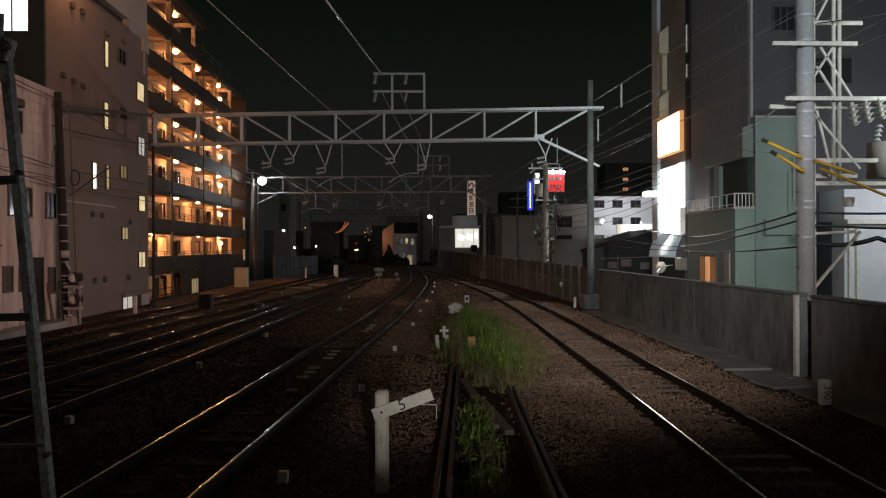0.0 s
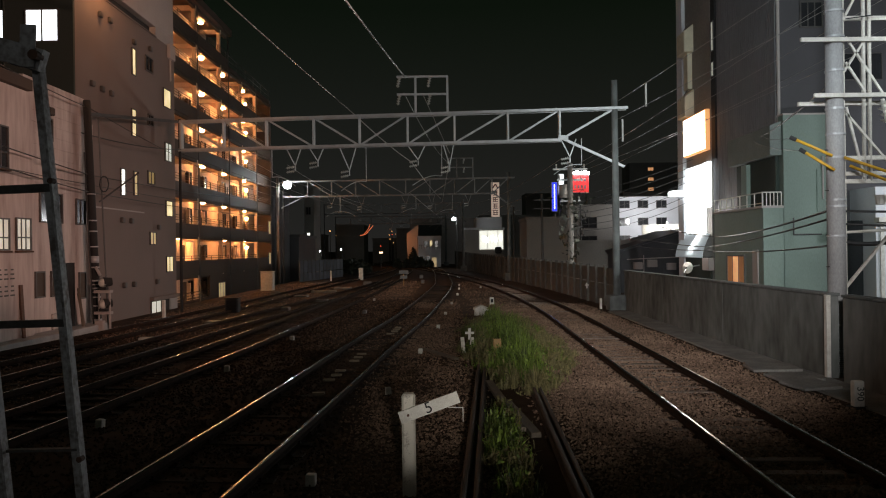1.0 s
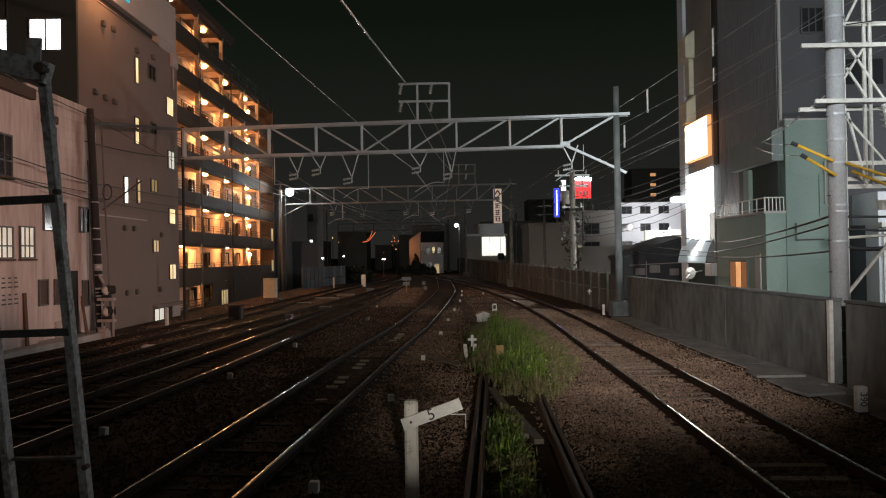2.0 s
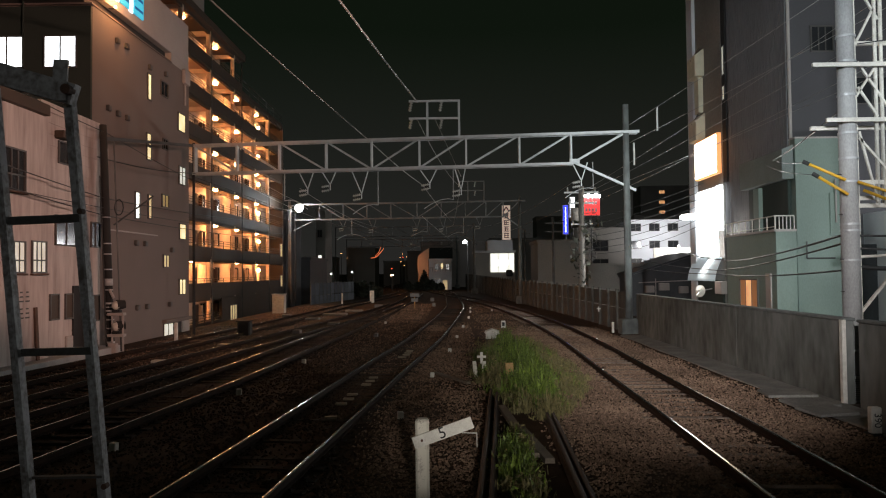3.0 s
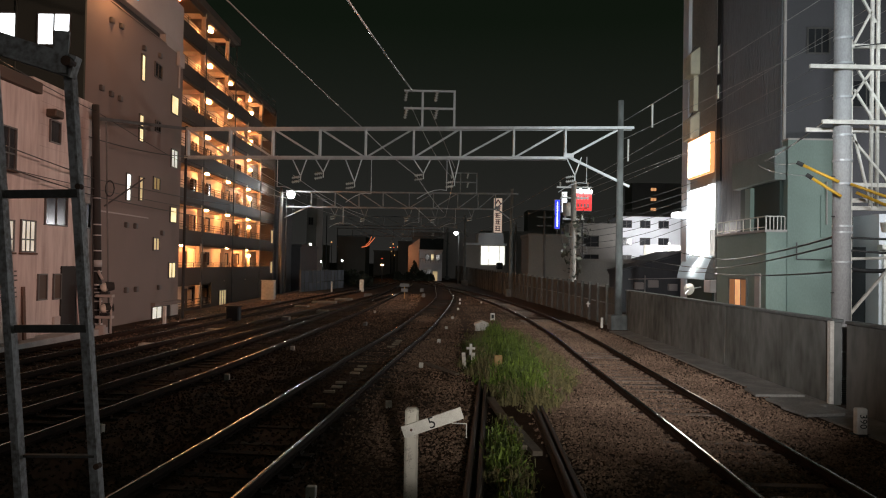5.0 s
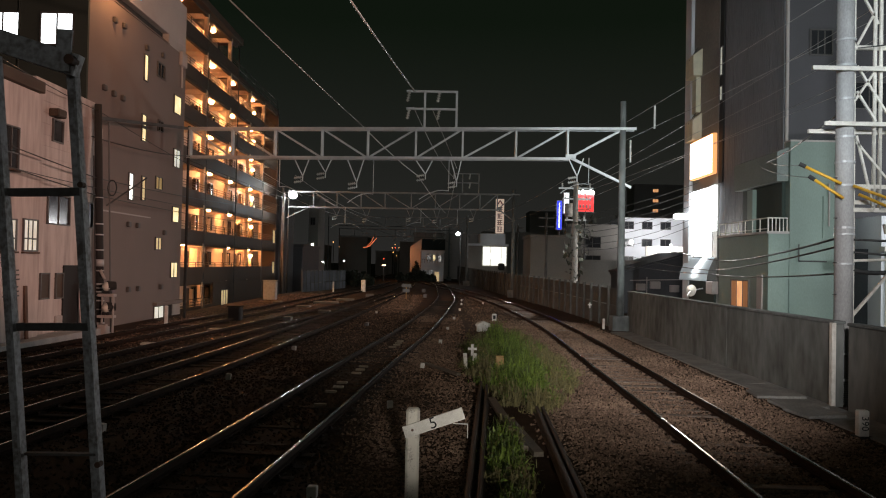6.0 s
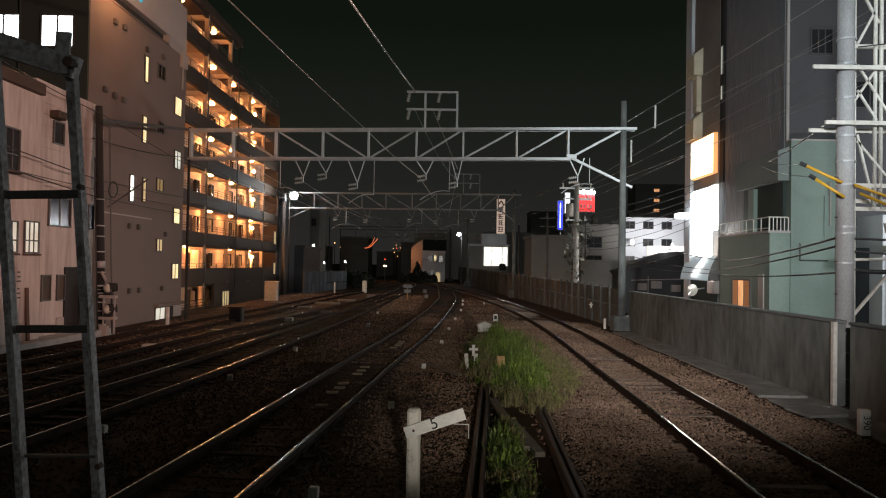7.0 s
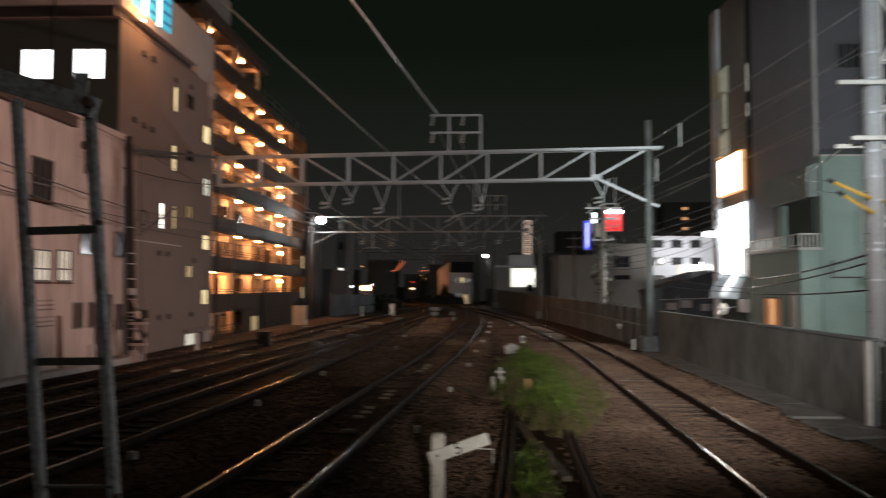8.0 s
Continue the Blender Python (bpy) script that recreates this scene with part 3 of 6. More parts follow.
def gantry(p_left, p_right, z_bot, z_top, nodes, hangers, crank, post_top, label, post_r=0.17, left_post=True):
    """A lattice beam across the tracks on its posts, with a raised frame for the feeder wires."""
    g = thing("catenary_gantry", label, "gantry", "overhead line gantries", at=(p_right[0], p_right[1], 0))
    g.location = (0, 0, 0)
    # past the first gantry, fading light is put into the steel's colour
    steel = M["steel"] if p_right[1] < 50 else M["steel_dim"]
    sl = (p_left[1] - p_right[1]) / (p_left[0] - p_right[0])
    Y = lambda x: p_right[1] + (x - p_right[0]) * sl
    at = lambda x, z: (x, Y(x), z)
    xl, xr = p_left[0], p_right[0]
    for k, dy in enumerate((-0.22, 0.22)):
        part("top_chord", angle_bar((xl, Y(xl) + dy, z_top), (xr, Y(xr) + dy, z_top), 0.13), steel, g)
        part("bottom_chord", angle_bar((xl, Y(xl) + dy, z_bot), (nodes[-1] + 0.1, Y(nodes[-1]) + dy, z_bot), 0.13), steel, g)
    mid = len(nodes) * 0.36
    for i, x in enumerate(nodes):
        part("strut", box(x - 0.045, x + 0.045, Y(x) - 0.2, Y(x) + 0.2, z_bot, z_top), steel, g)
        if i + 1 < len(nodes):
            x2 = nodes[i + 1]
            a, b = ((x, z_top), (x2, z_bot)) if i < mid else ((x, z_bot), (x2, z_top))
            part("diagonal", angle_bar(at(*a), at(*b), 0.09), steel, g)
    part("diagonal", angle_bar(at(nodes[-1], z_bot), at(xr - 0.6, z_top), 0.10), steel, g)
    part("knee_brace", beam(at(nodes[-1], z_bot + 0.1), at(xr - 0.15, z_bot - 1.45), 0.12, 0.12), steel, g)
    part("gusset_plate", box(nodes[-1] - 0.1, nodes[-1] + 0.4, Y(nodes[-1]) - 0.27, Y(nodes[-1]) - 0.25, z_bot - 0.05, z_bot + 0.16), steel, g)
    px = xr - 0.6
    part("post", rod((px, Y(px), -0.1), (px, Y(px), post_top), post_r * 1.15, post_r * 0.85, 14), M["concrete"], g, "grey concrete mast", smooth=True)
    part("post_footing", box(px - 0.45, px + 0.5, Y(px) - 0.45, Y(px) + 0.45, -0.1, 0.75, bevel=0.03), M["concrete"], g)
    if left_post:
        part("post", rod((xl, Y(xl), -1.0), (xl, Y(xl), z_top + 0.1), 0.075, 0.07, 10), M["black"], g, "dark steel mast")
    for x, drop, spread, side in hangers:
        hanger(g, x, Y(x), z_bot, drop, spread, side, steel)
    if crank:
        c0, c1, top = crank
        y = Y(c0)
        for x in (c0, c1):
            part("frame_upright", beam((x, y, z_top), (x, y, top), 0.11, 0.11), steel, g)
        for z in (top, top - 0.9):
            part("crossarm", beam((c0 - 0.95, y, z), (c1 + 0.05, y, z), 0.10, 0.10), steel, g)
            for x in (c0 - 0.8, c0 + 0.75):
                part("insulator", insulator((x, y - 0.05, z - 0.03), (x - 0.1, y - 0.05, z - 0.55), 0.10), M["insulator"], g)
    return g


gantry((-13.8, 40.6), (9.2, 38.1), 8.56, 10.06, [-13.7, -11.4, -9.1, -6.6, -4.2, -1.72, 0.67, 3.35, 5.9],
       [(-7.6, 1.0, 0.5, 1), (-6.4, 0.8, 0.5, 1), (-4.75, 1.3, 0.55, 1), (-1.2, 0.85, 0.6, 1), (0.4, 1.2, 0.35, 1), (6.4, 0.9, 0.45, 1)],
       (-1.3, 0.33, 11.95), 11.4, "galvanised lattice gantry over the tracks on concrete mast")
gantry((-15.9, 77.0), (7.1, 75.4), 8.62, 10.15, [-13.4, -11.0, -8.6, -6.2, -3.6, -1.2, 1.2, 3.2, 4.9],
       [(-11.0, 0.9, 0.5, 1), (-8.0, 1.1, 0.5, 1), (-3.6, 1.0, 0.5, 1), (-1.0, 1.1, 0.4, 1), (2.6, 0.9, 0.4, 1)],
       (1.45, 3.05, 12.1), 10.6, "galvanised lattice gantry farther along the tracks")
gantry((-17.5, 114), (3.6, 112.5), 8.6, 10.0, [-15, -12, -9, -6, -3.5, -1.0, 1.4],
       [(-12, 0.9, 0.5, 1), (-6, 1.0, 0.5, 1), (-1.5, 1.0, 0.4, 1)], None, 10.4, "distant galvanised lattice gantry over the tracks")
gantry((-21, 151), (1.2, 150), 8.4, 9.8, [-18, -14, -10, -7, -4, -1], [(-10, 0.9, 0.5, 1), (-4, 1.0, 0.4, 1)], None, 10.2, "distant galvanised lattice gantry over the tracks")

far_gantry = [o for o in bpy.data.objects if o.name.startswith("catenary_gantry")][1]
part("knee_brace", beam((-16.1, 76.9, 7.45), (-13.4, 76.8, 8.75), 0.10, 0.10), M["steel_dim"], far_gantry)
part("post", rod((-16.5, 77.2, -1.0), (-16.5, 77.2, 10.6), 0.16, 0.14, 12), M["steel_dark"], far_gantry, "dark concrete mast", smooth=True)
part("side_arm", beam((-18.2, 77.0, 9.9), (-15.9, 77.0, 9.4), 0.07, 0.07), M["steel_dim"], far_gantry)

# curved registration arms under the gantries
for x, y, z, w in ((-1.5, 39.2, 6.9, 1.5), (-5.2, 39.7, 6.7, 1.3), (5.6, 38.5, 7.3, 1.4), (-7.6, 39.9, 7.0, -1.2), (-4.2, 76.0, 7.2, 1.6), (-8.6, 76.3, 7.0, -1.5), (-0.6, 75.9, 7.1, 1.6), (-11.6, 76.6, 7.0, 1.4), (-6.4, 113.2, 7.0, 1.8), (-2.0, 112.9, 7.0, 1.8)):
    pts = [(x + w * f, y, z - 0.75 + 0.75 * math.sin(0.35 + 1.5 * f)) for f in (0, 0.2, 0.4, 0.6, 0.8, 1.0)] + [(x + w, y, 8.6)]
    tagged(wire_curve("registration_arm", pts, 0.022, M["steel"]), "curved steel arm holding the contact wire", "registration arm", "registration arms")

# overhead wires
WIRES = [
    ([(-5.9, 4, 11.65), (-3.47, 25.1, 11.85), (-1.82, 39.4, 11.95)], 0.045, "insulator", 0.05),
    ([(-1.9, 39.5, 11.2), (0.9, 75.9, 11.5)], 0.014, "wire", 0.6),
    ([(-9.29, 15.0, 12.84), (-4.42, 39.5, 10.08), (-2.06, 52.0, 9.07), (-0.2, 76.0, 8.2)], 0.026, "wire", 0.12),
    ([(-0.9, 39.2, 11.0), (0.4, 39.0, 8.0)], 0.014, "wire", 0.0),
    ([(0.35, 39.0, 7.5), (0.0, 56.0, 6.6), (-0.7, 76.0, 7.6)], 0.012, "wire", 0.05),
    ([(-1.6, 39.2, 6.0), (0.1, 76.0, 6.0), (-1.2, 113, 6.0)], 0.010, "wire", 0.02),
    ([(-6.4, 39.7, 6.3), (-5.4, 76.0, 6.3), (-5.4, 113, 6.3)], 0.010, "wire", 0.02),
    ([(-8.0, 39.9, 7.6), (-6.6, 76.3, 7.6)], 0.012, "wire", 0.5),
    ([(-11.0, 40.2, 7.9), (-9.8, 76.5, 7.6)], 0.012, "wire", 0.4),
    ([(-12.4, 40.2, 9.6), (-11.8, 76.5, 9.3)], 0.012, "wire", 0.7),
    ([(5.6, 38.5, 6.3), (3.4, 75.6, 6.4)], 0.010, "wire", 0.05),
    ([(6.0, 38.5, 7.6), (3.0, 75.6, 7.6)], 0.012, "wire", 0.4),
    ([(8.8, 38.2, 10.4), (17.5, 22.0, 15.5)], 0.012, "wire", 0.1),
    ([(8.8, 38.2, 9.5), (19.0, 20.0, 14.0)], 0.010, "wire", 0.1),
    ([(9.9, 58.0, 9.2), (17.0, 26.0, 13.9)], 0.011, "wire", 0.15),
    ([(10.3, 58.0, 9.1), (18.2, 26.0, 13.2)], 0.011, "wire", 0.15),
    ([(10.6, 58.0, 8.3), (18.8, 26.0, 12.3)], 0.011, "wire", 0.15),
    ([(9.0, 58.0, 8.3), (19.0, 24.0, 11.6)], 0.011, "wire", 0.15),
]
for pts, r, mt, sag in WIRES:
    tagged(wire_curve("overhead_wire", pts, r, M[mt], sag), "taut grey overhead line wire above the tracks", "wire", "overhead wires")
for x, y, z in ((9.75, 36.6, 10.35), (8.95, 38.0, 8.9)):
    tagged(wire_curve("strain_insulator", [(x, y, z + 0.55), (x, y, z - 0.55)], 0.05, M["insulator"]), "pale hanging insulator rod on the wire", "insulator", "hanging insulators")


# ---- concrete utility pole with steelwork ----
def utility_pole():
    p = thing("utility_pole", "pale concrete utility pole with steel crossarms", "utility pole", at=(0, 0, 0))
    x, y = 9.33, 18.2
    part("pole", rod((x, y, -0.5), (x - 0.02, y, 13.0), 0.215, 0.185, 18), M["concrete_pale"], p, smooth=True)
    part("cable_duct", rod((x + 0.22, y - 0.02, 0.5), (x + 0.2, y - 0.02, 13.0), 0.018, seg=6), M["white"], p)
    for z in (0.6, 1.2, 3.3, 4.0, 4.15, 5.15, 5.7, 6.3, 7.2, 8.0, 8.6):
        part("band", rod((x, y, z), (x, y, z + 0.05), 0.222, seg=18), M["steel"], p)
    for z in (2.6, 3.35, 4.4, 5.35):
        part("step_bolt", rod((x - 0.30, y - 0.08, z), (x - 0.18, y - 0.05, z), 0.012, seg=6), M["steel_dark"], p)
    # crossarms towards and away from the tracks
    for z, xa, xb, dy in ((7.85, -0.92, 1.1, -0.26), (6.55, -0.62, 2.4, -0.26), (6.45, -0.76, 2.2, 0.26), (8.4, 0.1, 1.35, -0.05), (5.1, 0.1, 2.0, -0.1), (4.55, 0.1, 2.0, -0.1), (4.75, 0.1, 1.3, 0.1)):
        part("crossarm", box(x + xa, x + xb, y + dy - 0.04, y + dy + 0.04, z, z + 0.10, bevel=0.006), M["white"], p)
    # lattice upright of two tubes with braces
    for dx in (0.62, 0.76):
        part("tube", rod((x + dx, y - 0.1, 4.6), (x + dx + 0.02, y - 0.1, 12.5), 0.045, seg=10), M["white"], p, smooth=True)
    for a, b in (((0.2, 6.2), (1.25, 4.95)), ((0.2, 8.0), (1.1, 6.6)), ((0.2, 6.35), (0.6, 4.7)), ((0.1, 7.1), (0.7, 8.0)), ((0.2, 9.9), (0.7, 9.0)), ((0.2, 8.5), (0.62, 9.3)), ((0.2, 7.4), (0.65, 6.7))):
        part("brace", beam((x + a[0], y - 0.12, a[1]), (x + b[0], y - 0.12, b[1]), 0.05, 0.05), M["white"], p)
    part("stay", beam((x + 0.2, y, 2.1), (x + 1.35, y + 0.05, 3.45), 0.06, 0.06), M["white"], p)
    part("arm", rod((x + 0.1, y, 3.4), (x + 1.2, y, 3.45), 0.035, seg=8), M["white"], p)
    for i in range(3):
        q = part("insulator", insulator((x + 0.95 + 0.33 * i, y - 0.3, 6.5 + 0.05 * i), (x + 1.05 + 0.33 * i, y - 0.3, 5.95 + 0.08 * i), 0.14), M["white"], p)
    # transformer
    t = part("transformer", rod((x + 1.95, y + 0.1, 4.75), (x + 1.95, y + 0.1, 5.6), 0.36, 0.36, 16), M["panel"], p, "grey pole transformer", smooth=True)
    for i in range(2):
        part("bushing", insulator((x + 1.8 + 0.3 * i, y + 0.1, 5.6), (x + 1.85 + 0.3 * i, y + 0.05, 6.05), 0.09), M["insulator"], t)
    part("lamp_hood", rod((x + 1.05, y, 4.05), (x + 1.05, y, 4.28), 0.10, 0.14, 10), M["white"], p)
    for i in range(12):
        part("wrap_band", rod((x, y, 0.1 + 0.05 * i), (x, y, 0.12 + 0.05 * i), 0.221, seg=14), M["concrete"], p)


utility_pole()
for a, b in (((9.15, 18.0, 5.2), (8.45, 18.3, 5.62)), ((9.15, 17.9, 4.85), (8.62, 18.2, 5.3)), ((9.5, 17.9, 4.95), (11.9, 17.2, 3.75)), ((9.4, 17.95, 5.15), (10.3, 17.8, 4.8))):
    bm = rod(a, b, 0.035, seg=10)
    c = Vector(b) - Vector(a)
    o = solo("wire_guard", bm, M["yellow"], "yellow plastic guard tube on a wire", "wire guard", "yellow wire guards", smooth=True)
    if b[0] < 9:
        part("guard_cap", rod(b, Vector(b) + c.normalized() * 0.16, 0.05, seg=10), M["black"], o)
for pts, r in (([(8.62, 18.2, 5.35), (17.7, 43.6, 9.0)], 0.012), ([(8.4, 18.3, 5.68), (17.7, 42.6, 9.2)], 0.012),
               ([(9.2, 18.1, 3.95), (14.8, 41.0, 3.6), (15.5, 55, 4.6)], 0.03), ([(9.2, 18.1, 3.75), (14.0, 41.0, 3.1), (14.5, 60, 4.0)], 0.025),
               ([(9.2, 18.1, 3.1), (14.0, 41.0, 2.9), (14.0, 60, 3.4)], 0.025), ([(9.5, 18.1, 3.6), (15.0, 16.0, 3.6)], 0.03), ([(9.5, 18.1, 3.9), (15.0, 16.5, 4.1)], 0.03),
               ([(9.3, 18.1, 7.0), (17.8, 43.0, 9.2)], 0.03), ([(9.5, 18.0, 8.4), (15, 17, 9.3)], 0.015), ([(9.4, 18.2, 3.2), (11.2, 18.4, 3.3), (13, 18, 3.0)], 0.06)):
    tagged(wire_curve("service_cable", pts, r, M["cable"], 0.12), "black service cable strung from the utility pole", "cable", "service cables")


# ---- buildings ----
def ring(u0, u1, v0, v1, w, d0, d1, put):
    """A rectangular frame w wide round an opening, from depth d0 to d1; put(u, v, d) gives the place."""
    bm = bmesh.new()
    loops = []
    for d in (d0, d1):
        for g in (0, w):
            loops.append([bm.verts.new(put(u, v, d)) for u, v in ((u0 - g, v0 - g), (u1 + g, v0 - g), (u1 + g, v1 + g), (u0 - g, v1 + g))])
    for a, b in ((0, 1), (2, 3), (0, 2), (1, 3)):
        for k in range(4):
            bm.faces.new((loops[a][k], loops[a][(k + 1) % 4], loops[b][(k + 1) % 4], loops[b][k]))
    return bm


def window_x(parent, x, y0, y1, z0, z1, pane, frame=0.06, out=1, bars=1, name="window"):
    """A window in a wall of constant x; out: the way it faces."""
    w = part(name, ring(y0, y1, z0, z1, frame, x - out * 0.02, x + out * 0.07, lambda u, v, d: (d, u, v)), M["frame"], parent)
    part("pane", box(x - 0.01, x + out * 0.02, y0, y1, z0, z1), pane, w)
    for i in range(1, bars + 1):
        ym = y0 + (y1 - y0) * i / (bars + 1)
        part("mullion", box(x + out * 0.021, x + out * 0.05, ym - 0.02, ym + 0.02, z0, z1), M["frame"], w)
    return w


def window_y(parent, y, x0, x1, z0, z1, pane, frame=0.06, bars=1):
    """A window in a wall of constant y that faces the station."""
    w = part("window", ring(x0, x1, z0, z1, frame, y + 0.02, y - 0.07, lambda u, v, d: (u, d, v)), M["frame"], parent)
    part("pane", box(x0, x1, y - 0.02, y + 0.01, z0, z1), pane, w)
    for i in range(1, bars + 1):
        xm = x0 + (x1 - x0) * i / (bars + 1)
        part("mullion", box(xm - 0.03, xm + 0.03, y - 0.05, y - 0.021, z0, z1), M["frame"], w)
    return w


def brown_building():
    b = thing("brown_building", "brown rendered office block with few lit windows", "building")
    X = -15.0
    part("wall", box(-27, X, 31.6, 43.3, -1.5, 14.5), M["brown_wall"], b)
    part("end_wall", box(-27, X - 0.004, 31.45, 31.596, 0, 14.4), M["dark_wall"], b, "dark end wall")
    part("roof_panel", box(-26, X - 0.02, 31.5, 43.3, 15.06, 17.35, bevel=0.02), M["panel"], b, "pale rooftop panel")
    part("panel_foot", box(-26, X - 0.02, 40.6, 43.3, 14.503, 15.055), M["panel"], b)
    # black colour gives the recess its shadow
    part("slot", box(-26, X - 0.35, 31.6, 40.59, 14.503, 15.055), M["black"], b, "recessed slot under the panel, its shadow painted black")
    part("roof_edge", box(-26, X + 0.04, 31.45, 40.6, 14.47, 14.54), M["brown_wall"], b)
    part("gutter_box", box(X, X + 0.2, 42.2, 43.0, 13.8, 14.6, bevel=0.03), M["panel"], b)
    part("drain_pipe", rod((X + 0.08, 42.5, 12.6), (X + 0.08, 42.5, 13.8), 0.05, seg=8), M["panel"], b)
    for y0, y1 in ((32.6, 33.5), (34.1, 35.15), (35.6, 36.75)):
        g = part("rooftop_sign_mark", box(X - 0.019, X + 0.07, y0, y1, 15.5, 17.2, bevel=0.02), M["teal"], b, "glowing teal rooftop sign piece")
        for i in range(3):
            part("mark_bar", box(X + 0.071, X + 0.08, y0 + 0.12, y1 - 0.12, 15.75 + 0.5 * i, 15.88 + 0.5 * i), M["teal_dark"], g)
    for y0, y1 in ((33.55, 34.05), (35.2, 35.55)):
        part("rooftop_sign_mark", box(X - 0.019, X + 0.05, y0, y1, 15.45, 17.25, bevel=0.02), M["sign_white"], b, "glowing white rooftop sign strip")
    part("sign_glow_ball", ball((X + 0.3, 33.1, 14.9), 0.05), M["lamp_warm"], b, "warm lamp lighting the rooftop sign")
    part("lamp_arm", beam((X, 33.1, 14.83), (X + 0.3, 33.1, 14.83), 0.04, 0.04), M["steel_dark"], b)
    for y0, y1, z0, z1, p, n in (
        (37.36, 37.77, 11.85, 13.08, "win_warm", 0), (37.25, 37.74, 9.6, 10.11, "win_warm", 0), (37.25, 37.74, 8.86, 9.45, "win_warm", 0), (35.91, 36.36, 5.87, 7.07, "win_white", 0), (37.43, 37.84, 5.98, 7.09, "win_dimwarm", 0),
        (39.07, 39.99, 12.47, 13.15, "glass", 1), (39.23, 40.08, 6.70, 7.29, "win_dim", 1), (39.34, 39.96, 9.71, 10.2, "glass", 1),
        (41.55, 42.59, 11.08, 12.02, "win_warm", 0), (41.69, 42.65, 8.16, 9.09, "win_pale", 1), (41.74, 42.70, 5.15, 5.93, "win_warm", 0), (41.71, 42.67, 2.12, 2.89, "win_warm", 1),
        (39.42, 40.2, 3.59, 4.17, "win_dimwarm", 1), (39.45, 40.79, -0.1, 0.61, "win_pale", 1)):
        window_x(b, X, y0, y1, z0, z1, M[p], 0.05, 1, n)
    for y, z in ((33.7, 13.5), (34.7, 13.55), (35.8, 4.55), (36.85, 4.55), (32.85, 10.3), (33.8, 10.25), (34.75, 10.25), (40.4, 4.35), (35.95, 1.5), (37.1, 1.5), (40.1, 1.5), (39.5, 13.5), (37.4, 13.3)):
        bm = box(X, X + 0.16, y, y + 0.28, z, z + 0.26, bevel=0.03)
        part("vent_hood", bm, M["frame"], b)
    part("ledge", box(X, X + 0.06, 32.2, 38.6, 5.12, 5.18), M["panel"], b)
    part("drain_pipe", rod((X + 0.12, 32.7, 0), (X + 0.12, 32.7, 8.6), 0.06, seg=8), M["panel"], b)
    for x0, x1 in ((-16.9, -15.62), (-19.15, -17.85)):
        window_y(b, 31.45, x0, x1, 11.85, 13.1, M["sign_white"], 0.06, 1)
    part("pipe", rod((-17.8, 31.38, 9), (-17.8, 31.38, 17), 0.04, seg=8), M["dark_wall"], b)
    # flat black sheet drawn for the shaded inside of the garage
    part("garage_shade_sheet", box(X, X + 0.012, 40.85, 42.1, -0.6, 0.62), M["black"], b, "black sheet for the shade inside the garage opening")
    part("garage_lintel", box(X, X + 0.25, 39.3, 43.2, 0.68, 0.86, bevel=0.02), M["brown_wall"], b)
    part("garage_jamb", box(X, X + 0.05, 42.12, 43.28, -0.6, 0.62), M["panel"], b)


brown_building()


